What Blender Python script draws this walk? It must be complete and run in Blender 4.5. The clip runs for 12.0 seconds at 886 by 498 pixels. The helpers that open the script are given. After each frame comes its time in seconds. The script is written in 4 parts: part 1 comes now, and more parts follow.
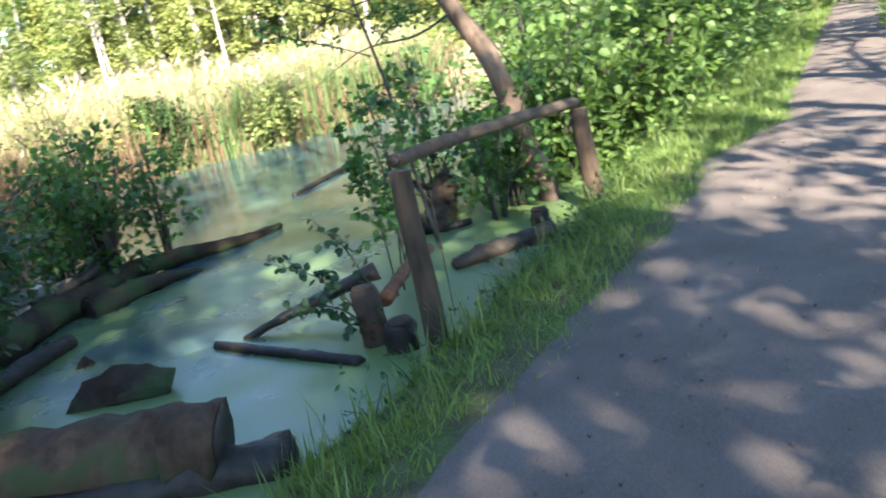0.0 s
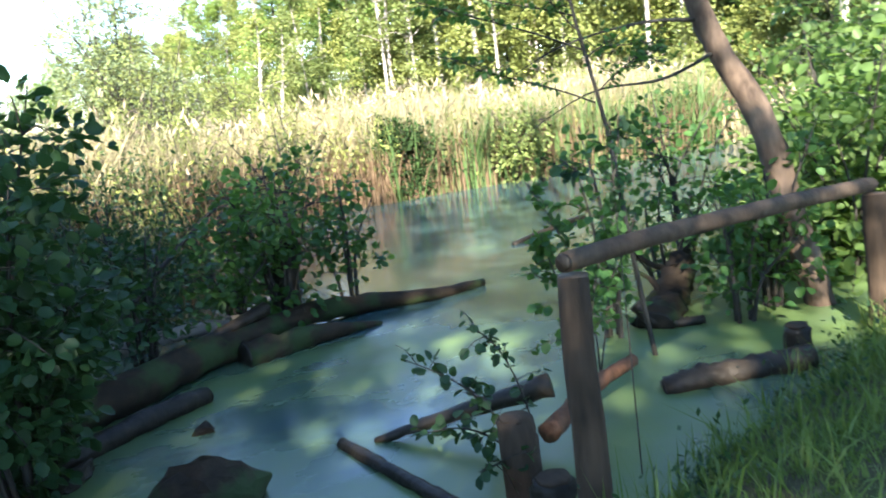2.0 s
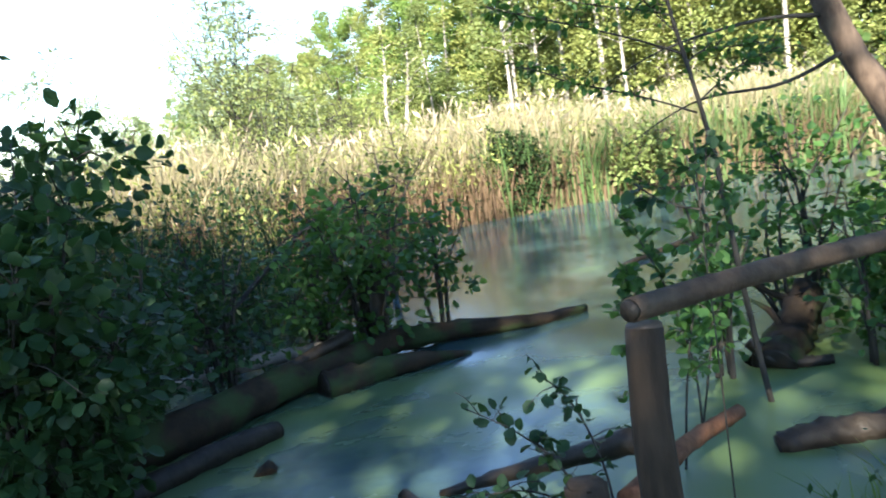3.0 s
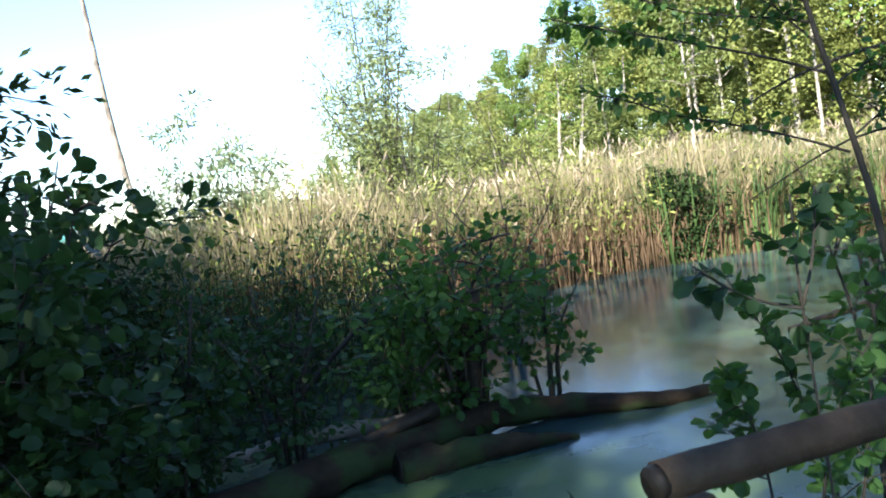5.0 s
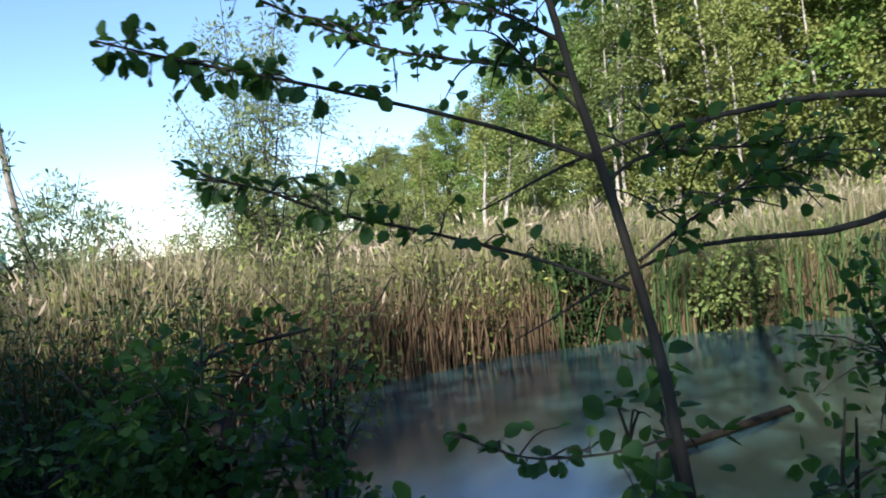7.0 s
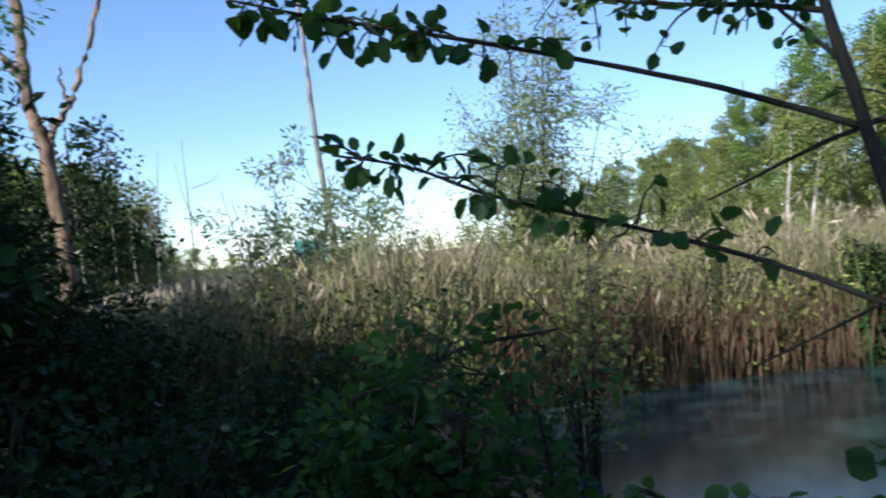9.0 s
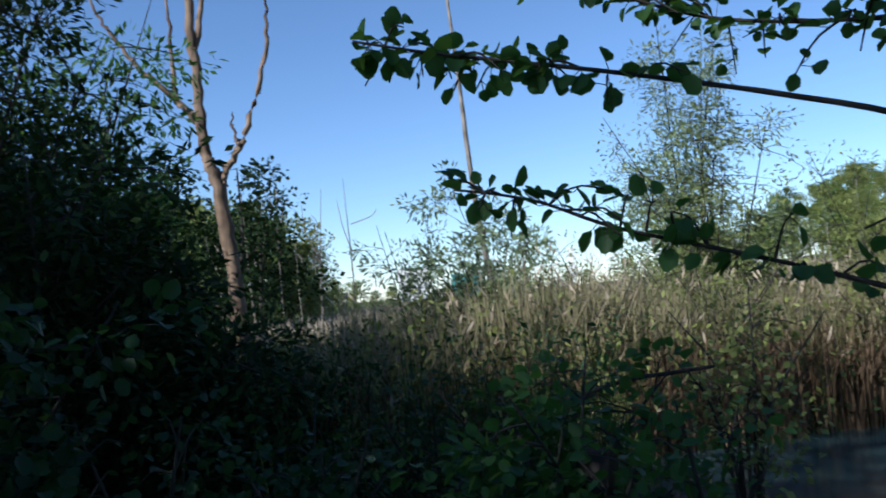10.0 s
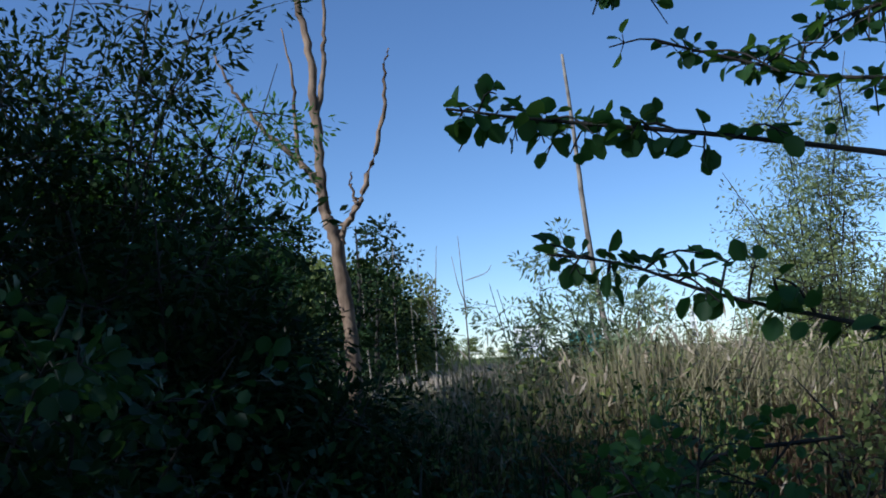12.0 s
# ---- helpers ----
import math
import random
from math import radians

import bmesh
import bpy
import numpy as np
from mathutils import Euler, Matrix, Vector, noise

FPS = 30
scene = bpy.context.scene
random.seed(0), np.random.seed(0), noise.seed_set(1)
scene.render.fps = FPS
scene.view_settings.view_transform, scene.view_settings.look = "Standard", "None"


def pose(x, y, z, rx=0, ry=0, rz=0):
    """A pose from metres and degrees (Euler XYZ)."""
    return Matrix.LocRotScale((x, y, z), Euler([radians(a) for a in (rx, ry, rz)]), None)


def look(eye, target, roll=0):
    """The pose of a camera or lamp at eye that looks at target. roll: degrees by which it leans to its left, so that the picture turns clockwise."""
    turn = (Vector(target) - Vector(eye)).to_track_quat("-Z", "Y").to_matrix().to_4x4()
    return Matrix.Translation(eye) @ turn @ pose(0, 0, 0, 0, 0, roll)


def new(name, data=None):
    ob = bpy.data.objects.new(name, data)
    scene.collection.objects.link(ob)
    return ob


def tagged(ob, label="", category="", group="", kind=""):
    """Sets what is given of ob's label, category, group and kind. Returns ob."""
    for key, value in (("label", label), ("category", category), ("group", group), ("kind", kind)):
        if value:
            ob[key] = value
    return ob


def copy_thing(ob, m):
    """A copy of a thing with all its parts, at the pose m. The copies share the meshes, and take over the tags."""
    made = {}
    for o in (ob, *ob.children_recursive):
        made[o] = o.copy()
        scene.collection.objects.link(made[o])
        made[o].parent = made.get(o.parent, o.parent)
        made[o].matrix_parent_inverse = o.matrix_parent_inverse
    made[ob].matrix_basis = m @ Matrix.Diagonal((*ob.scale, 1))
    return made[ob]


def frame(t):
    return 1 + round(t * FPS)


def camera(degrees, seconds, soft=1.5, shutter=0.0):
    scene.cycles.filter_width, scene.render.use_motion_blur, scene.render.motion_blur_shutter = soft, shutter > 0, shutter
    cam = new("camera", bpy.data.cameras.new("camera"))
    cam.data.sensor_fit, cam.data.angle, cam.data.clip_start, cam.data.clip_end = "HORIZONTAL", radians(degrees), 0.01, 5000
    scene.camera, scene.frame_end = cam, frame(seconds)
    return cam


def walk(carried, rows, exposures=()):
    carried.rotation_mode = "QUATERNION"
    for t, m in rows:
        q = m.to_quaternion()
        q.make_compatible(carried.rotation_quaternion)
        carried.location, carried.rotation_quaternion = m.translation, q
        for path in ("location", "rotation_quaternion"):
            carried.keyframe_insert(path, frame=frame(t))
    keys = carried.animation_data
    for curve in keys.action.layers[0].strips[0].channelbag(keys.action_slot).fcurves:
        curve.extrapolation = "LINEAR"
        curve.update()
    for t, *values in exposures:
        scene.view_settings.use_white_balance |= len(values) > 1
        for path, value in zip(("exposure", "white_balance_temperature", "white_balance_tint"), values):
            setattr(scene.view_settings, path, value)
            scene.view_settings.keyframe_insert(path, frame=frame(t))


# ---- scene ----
cam = camera(55.0, 12.0, soft=1.8, shutter=0.4)
PATH = [
    (0, (-5.237, -5.758, 1.800), (-3.238, -3.659, 1.028), -11.11),
    (0.5, (-4.816, -5.639, 1.819), (-3.058, -3.325, 1.076), -9.68),
    (1, (-4.533, -5.364, 1.812), (-2.891, -2.945, 1.140), -8.36),
    (1.5, (-4.268, -5.115, 1.797), (-2.767, -2.587, 1.198), -7.47),
    (2, (-3.994, -4.931, 1.794), (-2.691, -2.284, 1.252), -6.94),
    (2.5, (-3.793, -4.729, 1.773), (-2.680, -1.987, 1.280), -7.17),
    (3, (-3.523, -4.617, 1.773), (-2.630, -1.787, 1.329), -8.27),
    (3.5, (-3.218, -4.370, 1.753), (-2.534, -1.476, 1.356), -8.90),
    (5.5, (-2.507, -3.628, 1.729), (-2.241, -0.644, 1.567), -8.28),
    (6, (-2.157, -3.263, 1.770), (-1.787, -0.288, 1.668), -7.05),
    (6.5, (-1.805, -2.917, 1.797), (-1.244, 0.029, 1.724), -5.98),
    (8.5, (-1.308, -2.217, 1.818), (-1.443, 0.780, 1.776), -4.42),
    (9, (-1.302, -2.238, 1.783), (-1.796, 0.721, 1.787), -4.44),
    (9.5, (-1.274, -2.224, 1.782), (-2.066, 0.668, 1.864), -4.70),
    (10, (-1.245, -2.201, 1.781), (-2.259, 0.618, 1.943), -4.46),
    (10.5, (-1.228, -2.187, 1.785), (-2.401, 0.565, 2.012), -4.03),
    (11, (-1.222, -2.185, 1.787), (-2.499, 0.515, 2.072), -3.60),
    (11.5, (-1.210, -2.180, 1.794), (-2.547, 0.484, 2.131), -3.50),
    (12, (-1.204, -2.178, 1.794), (-2.570, 0.465, 2.181), -3.51),
]
walk(cam, [(t, look(eye, target, roll)) for t, eye, target, roll in PATH],
     exposures=[(0.0, 3.25, 6500, 12), (1.5, 3.15, 6450, 10), (2.5, 2.9, 6350, 10), (3.5, 2.65, 6350, 10), (5.5, 2.0, 6200, 10), (6.5, 1.4, 6050, 10), (8.5, 1.2, 5900, 10), (9.5, 0.75, 5650, 10),
                (10.5, 0.45, 5400, 10), (12.0, 0.35, 5300, 10)])

# ---- sky and sun ----
SUN_EL, SUN_X, SUN_Y = radians(34), -0.5, -0.866
world = bpy.data.worlds.new("daylight")
scene.world = world
world.use_nodes = True
wn = world.node_tree.nodes
sky = wn.new("ShaderNodeTexSky")
sky.sky_type = "NISHITA"
sky.sun_disc = False
sky.sun_elevation = SUN_EL
sky.sun_rotation = math.atan2(SUN_X, SUN_Y)
sky.dust_density = 0.0
sky.air_density = 0.85
sky.ozone_density = 3.0
world.node_tree.links.new(sky.outputs[0], wn["Background"].inputs[0])
wn["Background"].inputs[1].default_value = 0.1
sun = new("sun", bpy.data.lights.new("sun", "SUN"))
sun.data.energy = 5.0
sun.data.angle = radians(0.55)
sun.data.color = (1.0, 0.93, 0.8)
sun_dir = Vector((SUN_X * math.cos(SUN_EL), SUN_Y * math.cos(SUN_EL), math.sin(SUN_EL)))
sun.matrix_world = look((0, 0, 30), Vector((0, 0, 30)) - sun_dir)

# ---- materials ----


def material(name, rough=0.7, spec=0.3):
    m = bpy.data.materials.new(name)
    m.use_nodes = True
    nt = m.node_tree
    b = nt.nodes["Principled BSDF"]
    b.inputs["Roughness"].default_value = rough
    b.inputs["Specular IOR Level"].default_value = spec
    return m, nt, b


def ramp(nt, fac, stops):
    r = nt.nodes.new("ShaderNodeValToRGB")
    e = r.color_ramp.elements
    while len(e) < len(stops):
        e.new(0.5)
    for k, (p, c) in enumerate(stops):
        e[k].position = p
        e[k].color = (*c, 1)
    nt.links.new(fac, r.inputs[0])
    return r.outputs[0]


def noise_tex(nt, scale, detail=4, stretch=(1, 1, 1), rough=0.55):
    tc = nt.nodes.new("ShaderNodeTexCoord")
    mp = nt.nodes.new("ShaderNodeMapping")
    mp.inputs["Scale"].default_value = stretch
    n = nt.nodes.new("ShaderNodeTexNoise")
    n.inputs["Scale"].default_value = scale
    n.inputs["Detail"].default_value = detail
    n.inputs["Roughness"].default_value = rough
    nt.links.new(tc.outputs["Object"], mp.inputs[0])
    nt.links.new(mp.outputs[0], n.inputs["Vector"])
    return n.outputs[0]


def mix(nt, fac, a, b, mode="MIX"):
    m = nt.nodes.new("ShaderNodeMix")
    m.data_type = "RGBA"
    m.blend_type = mode
    for sock, v in ((m.inputs[0], fac), (m.inputs[6], a), (m.inputs[7], b)):
        if isinstance(v, (int, float)):
            sock.default_value = v
        elif isinstance(v, tuple):
            sock.default_value = (*v, 1)
        else:
            nt.links.new(v, sock)
    return m.outputs[2]


def bump(nt, b, height, strength=0.5, dist=0.02):
    n = nt.nodes.new("ShaderNodeBump")
    n.inputs["Strength"].default_value = strength
    n.inputs["Distance"].default_value = dist
    nt.links.new(height, n.inputs["Height"])
    nt.links.new(n.outputs[0], b.inputs["Normal"])


def leaf_material(name, dark, mid, light, glow, through_light=0.4, rough=0.5, vary=False, gloss=0.22):
    """Leaves that let some light through, each with its own tone."""
    m, nt, b = material(name, rough, gloss)
    geo = nt.nodes.new("ShaderNodeNewGeometry")
    c = ramp(nt, geo.outputs["Random Per Island"], [(0.0, dark), (0.5, mid), (0.93, light), (1.0, tuple(v * 1.3 for v in light))])
    patch = noise_tex(nt, 0.9, 2)
    c = mix(nt, 0.5, c, ramp(nt, patch, [(0.3, tuple(v * 0.8 for v in mid)), (0.7, tuple(v * 1.2 for v in mid))]))
    nt.links.new(c, b.inputs["Base Color"])
    if vary:
        info = nt.nodes.new("ShaderNodeObjectInfo")
        c = mix(nt, 0.85, c, ramp(nt, info.outputs["Random"], [(0.0, (0.5, 0.6, 0.5)), (0.35, (0.95, 1.0, 0.9)), (0.7, (1.15, 1.1, 0.8)), (1.0, (0.7, 0.85, 0.75))]), "MULTIPLY")
        nt.links.new(c, b.inputs["Base Color"])
    tr = nt.nodes.new("ShaderNodeBsdfTranslucent")
    nt.links.new(mix(nt, 0.5, c, glow), tr.inputs[0])
    ms = nt.nodes.new("ShaderNodeMixShader")
    ms.inputs[0].default_value = through_light
    nt.links.new(b.outputs[0], ms.inputs[1])
    nt.links.new(tr.outputs[0], ms.inputs[2])
    nt.links.new(ms.outputs[0], nt.nodes["Material Output"].inputs[0])
    return m


def bark_material(name, dark, light, stretch=(1, 1, 0.25), scale=14, moss=None, rough=0.85):
    m, nt, b = material(name, rough, 0.2)
    n = noise_tex(nt, scale, 6, stretch)
    big = noise_tex(nt, 2.3, 3)
    c = ramp(nt, n, [(0.32, dark), (0.68, light)])
    c = mix(nt, 0.45, c, ramp(nt, big, [(0.35, tuple(v * 0.6 for v in dark)), (0.65, light)]))
    if moss:
        mn = noise_tex(nt, 3.6, 5)
        fac = ramp(nt, mn, [(0.5, (0, 0, 0)), (0.62, (1, 1, 1))])
        c = mix(nt, fac, c, moss)
    nt.links.new(c, b.inputs["Base Color"])
    bump(nt, b, n, 0.8, 0.015)
    return m


alder_leaf = leaf_material("alder_leaf", (0.02, 0.05, 0.016), (0.034, 0.084, 0.024), (0.062, 0.13, 0.03), (0.17, 0.33, 0.03))
# shaded copy of alder_leaf: the shade is put into the colour
shade_tone_alder = leaf_material("shade_tone_alder", (0.01, 0.025, 0.011), (0.016, 0.042, 0.016), (0.032, 0.07, 0.022), (0.09, 0.19, 0.025), 0.3)
hazel_leaf = leaf_material("hazel_leaf", (0.04, 0.075, 0.022), (0.078, 0.13, 0.036), (0.145, 0.2, 0.06), (0.23, 0.38, 0.045), 0.42)
willow_leaf = leaf_material("willow_leaf", (0.11, 0.15, 0.08), (0.18, 0.23, 0.12), (0.28, 0.33, 0.2), (0.25, 0.32, 0.12), 0.35)
# darkest leaf: deep shade is put into its colour and low gloss
shade_tone_leaf = leaf_material("shade_tone_leaf", (0.009, 0.018, 0.007), (0.015, 0.03, 0.01), (0.03, 0.055, 0.015), (0.06, 0.11, 0.015), 0.15, 0.7, False, 0.1)
wood_leaf = leaf_material("wood_leaf", (0.065, 0.115, 0.03), (0.125, 0.19, 0.05), (0.195, 0.265, 0.08), (0.2, 0.3, 0.05), 0.3, 0.6, True)
olive_leaf = leaf_material("olive_leaf", (0.1, 0.125, 0.045), (0.165, 0.19, 0.065), (0.24, 0.265, 0.11), (0.25, 0.28, 0.06), 0.3, 0.6, True)
reed_blade = leaf_material("reed_blade", (0.12, 0.12, 0.055), (0.25, 0.215, 0.125), (0.37, 0.32, 0.21), (0.36, 0.3, 0.17), 0.3, 0.6)
reed_green = leaf_material("reed_green", (0.04, 0.075, 0.025), (0.07, 0.12, 0.04), (0.12, 0.17, 0.06), (0.2, 0.28, 0.06), 0.3, 0.5)
reed_plume = leaf_material("reed_plume", (0.3, 0.23, 0.16), (0.42, 0.34, 0.25), (0.55, 0.46, 0.36), (0.5, 0.4, 0.28), 0.3, 0.8)
reed_brown = leaf_material("reed_brown", (0.06, 0.042, 0.026), (0.12, 0.08, 0.048), (0.2, 0.14, 0.085), (0.3, 0.16, 0.06), 0.25, 0.7)
grass_blade = leaf_material("grass_blade", (0.045, 0.075, 0.016), (0.085, 0.125, 0.03), (0.15, 0.185, 0.06), (0.24, 0.38, 0.04), 0.35)
alder_bark = bark_material("alder_bark", (0.016, 0.014, 0.011), (0.06, 0.053, 0.044))
post_wood = bark_material("post_wood", (0.018, 0.012, 0.0075), (0.066, 0.043, 0.027), (1, 1, 0.12), 20)
pine_bark = bark_material("pine_bark", (0.04, 0.027, 0.019), (0.17, 0.118, 0.083), (1, 1, 0.4), 16)
rail_bark = bark_material("rail_bark", (0.022, 0.015, 0.01), (0.09, 0.062, 0.042), (1, 1, 1), 15)
brown_bark = bark_material("brown_bark", (0.016, 0.009, 0.005), (0.075, 0.043, 0.024), (1, 1, 1), 13, (0.03, 0.036, 0.012))
log_bark = bark_material("log_bark", (0.011, 0.0075, 0.0045), (0.04, 0.027, 0.016), (1, 1, 1), 12, (0.026, 0.04, 0.013))
wet_wood = bark_material("wet_wood", (0.009, 0.007, 0.005), (0.031, 0.024, 0.017), (1, 1, 1), 16, None, 0.5)
broken_wood = bark_material("broken_wood", (0.07, 0.03, 0.015), (0.2, 0.09, 0.045), (1, 1, 1), 22)
dead_wood = bark_material("dead_wood", (0.045, 0.028, 0.019), (0.3, 0.21, 0.145), (1, 1, 0.15), 9)
grey_wood = bark_material("grey_wood", (0.09, 0.075, 0.062), (0.3, 0.26, 0.22), (1, 1, 0.2), 6)
birch_bark = bark_material("birch_bark", (0.1, 0.085, 0.07), (0.45, 0.41, 0.36), (1, 1, 2.5), 3)
cut_wood = bark_material("cut_wood", (0.12, 0.085, 0.055), (0.32, 0.24, 0.16), (1, 1, 1), 18)


def ground_material():
    m, nt, b = material("earth", 0.95, 0.1)
    n = noise_tex(nt, 5, 6)
    f = noise_tex(nt, 60, 4)
    c = mix(nt, 0.5, ramp(nt, n, [(0.3, (0.03, 0.032, 0.014)), (0.7, (0.085, 0.075, 0.04))]), ramp(nt, f, [(0.3, (0.035, 0.03, 0.018)), (0.7, (0.1, 0.09, 0.05))]))
    moss = ramp(nt, noise_tex(nt, 1.6, 5), [(0.42, (0, 0, 0)), (0.58, (1, 1, 1))])
    c = mix(nt, moss, c, ramp(nt, f, [(0.3, (0.03, 0.055, 0.012)), (0.7, (0.075, 0.12, 0.03))]))
    nt.links.new(c, b.inputs["Base Color"])
    bump(nt, b, f, 0.6, 0.03)
    return m


def path_material():
    m, nt, b = material("trodden_path", 0.92, 0.15)
    n = noise_tex(nt, 2.2, 6)
    f = noise_tex(nt, 90, 5, rough=0.7)
    c = mix(nt, 0.5, ramp(nt, n, [(0.3, (0.05, 0.038, 0.032)), (0.7, (0.12, 0.095, 0.08))]), ramp(nt, f, [(0.25, (0.04, 0.032, 0.027)), (0.75, (0.17, 0.14, 0.118))]))
    nt.links.new(c, b.inputs["Base Color"])
    bump(nt, b, f, 0.7, 0.012)
    return m


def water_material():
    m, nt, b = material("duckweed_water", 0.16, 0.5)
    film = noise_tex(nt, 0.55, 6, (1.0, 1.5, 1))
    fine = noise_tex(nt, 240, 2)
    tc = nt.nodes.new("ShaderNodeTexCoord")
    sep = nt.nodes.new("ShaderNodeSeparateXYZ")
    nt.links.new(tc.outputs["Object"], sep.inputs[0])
    # film cover drops with y, from the near bank to the far side
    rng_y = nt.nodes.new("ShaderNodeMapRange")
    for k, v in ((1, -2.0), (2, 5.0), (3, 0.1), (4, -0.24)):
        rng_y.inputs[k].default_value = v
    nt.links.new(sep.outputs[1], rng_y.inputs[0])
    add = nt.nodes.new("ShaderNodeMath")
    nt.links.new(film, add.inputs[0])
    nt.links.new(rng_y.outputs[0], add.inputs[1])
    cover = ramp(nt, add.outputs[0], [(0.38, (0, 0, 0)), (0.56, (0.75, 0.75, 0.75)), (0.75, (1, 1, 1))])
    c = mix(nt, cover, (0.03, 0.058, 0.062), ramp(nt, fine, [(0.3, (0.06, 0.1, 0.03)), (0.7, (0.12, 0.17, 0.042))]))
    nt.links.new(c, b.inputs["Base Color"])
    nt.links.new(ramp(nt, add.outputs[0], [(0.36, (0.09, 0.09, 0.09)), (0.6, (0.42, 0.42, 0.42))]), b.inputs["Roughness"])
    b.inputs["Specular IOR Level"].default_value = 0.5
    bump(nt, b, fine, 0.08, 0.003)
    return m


earth, trodden, pond_water = ground_material(), path_material(), water_material()


def plain(name, c1, c2, scale=3, rough=0.7):
    m, nt, b = material(name, rough, 0.3)
    nt.links.new(ramp(nt, noise_tex(nt, scale, 4), [(0.3, c1), (0.7, c2)]), b.inputs["Base Color"])
    return m


white_wall = plain("white_wall", (0.7, 0.69, 0.66), (0.8, 0.79, 0.77), 0.1)
dark_glass = plain("dark_glass", (0.12, 0.14, 0.16), (0.2, 0.22, 0.24), 0.3, 0.2)
teal_wall = plain("teal_wall", (0.05, 0.2, 0.19), (0.08, 0.26, 0.25), 0.1)
red_leaf = leaf_material("autumn_leaf", (0.25, 0.1, 0.03), (0.35, 0.2, 0.05), (0.45, 0.32, 0.06), (0.4, 0.25, 0.04))

# ---- mesh tools ----
RNG = np.random.default_rng(7)


class Shape:
    """Collects points and faces of several sizes and makes one mesh of them."""

    def __init__(self):
        self.v, self.f, self.n = [], [], 0

    def add(self, verts, faces):
        verts = np.asarray(verts, float).reshape(-1, 3)
        self.v.append(verts)
        self.f.append(np.asarray(faces, int) + self.n)
        self.n += len(verts)

    def mesh(self, name, mat, smooth=True):
        me = bpy.data.meshes.new(name)
        v = np.concatenate(self.v)
        me.vertices.add(len(v))
        me.vertices.foreach_set("co", v.ravel())
        loops = np.concatenate([f.ravel() for f in self.f])
        sizes = np.concatenate([np.full(len(f), f.shape[1]) for f in self.f])
        me.loops.add(len(loops))
        me.loops.foreach_set("vertex_index", loops.astype(np.int32))
        me.polygons.add(len(sizes))
        starts = np.concatenate([[0], np.cumsum(sizes)[:-1]])
        me.polygons.foreach_set("loop_start", starts.astype(np.int32))
        me.polygons.foreach_set("use_smooth", np.full(len(sizes), smooth))
        me.update(calc_edges=True)
        me.validate()
        me.materials.append(mat)
        return me


def part(name, shape, mat, parent=None, label="", smooth=True):
    ob = new(name, shape.mesh(name, mat, smooth))
    if parent:
        ob.parent = parent
    if label:
        tagged(ob, label)
    return ob


def empty(name, at, label, category, group="", kind=""):
    ob = new(name)
    ob.location = at
    ob.empty_display_size = 0.1
    return tagged(ob, label, category, group, kind)


def spline(points, steps):
    """A smooth line through the points."""
    p = np.asarray(points, float)
    if len(p) == 2:
        return p[0] + np.linspace(0, 1, steps)[:, None] * (p[1] - p[0])
    q = np.vstack([2 * p[0] - p[1], p, 2 * p[-1] - p[-2]])
    out = []
    for s in np.linspace(0, len(p) - 1, steps):
        i = min(int(s), len(p) - 2)
        t = s - i
        a, b, c, d = q[i:i + 4]
        out.append(0.5 * (2 * b + (c - a) * t + (2 * a - 5 * b + 4 * c - d) * t * t + (3 * b - a - 3 * c + d) * t ** 3))
    return np.array(out)


def tube(shape, line, r0, r1, sides=8, knots=0.0, rng=RNG, caps=True, power=1.0):
    """A tapered, uneven round limb along a line."""
    line = np.asarray(line, float)
    n = len(line)
    tan = np.gradient(line, axis=0)
    tan /= np.linalg.norm(tan, axis=1)[:, None] + 1e-9
    ref = np.array([0.31, 0.17, 0.94]) if abs(tan[0][2]) < 0.8 else np.array([0.94, 0.3, 0.1])
    a = np.cross(tan, ref)
    a /= np.linalg.norm(a, axis=1)[:, None] + 1e-9
    b = np.cross(tan, a)
    ang = np.linspace(0, 2 * math.pi, sides, endpoint=False)
    rad = r0 + (r1 - r0) * np.linspace(0, 1, n) ** power
    ring = rad[:, None] * (1 + knots * rng.normal(size=(n, sides)))
    v = line[:, None] + ring[..., None] * (np.cos(ang)[None, :, None] * a[:, None] + np.sin(ang)[None, :, None] * b[:, None])
    idx = np.arange(n * sides).reshape(n, sides)
    nxt = np.roll(idx, -1, axis=1)
    shape.add(v, np.stack([idx[:-1], nxt[:-1], nxt[1:], idx[1:]], -1).reshape(-1, 4))
    if caps:
        base = shape.n - n * sides
        shape.f.append(np.array([list(range(base + sides - 1, base - 1, -1)), list(range(base + (n - 1) * sides, base + n * sides))]))


def unit(v):
    return v / (np.linalg.norm(v, axis=-1, keepdims=True) + 1e-9)


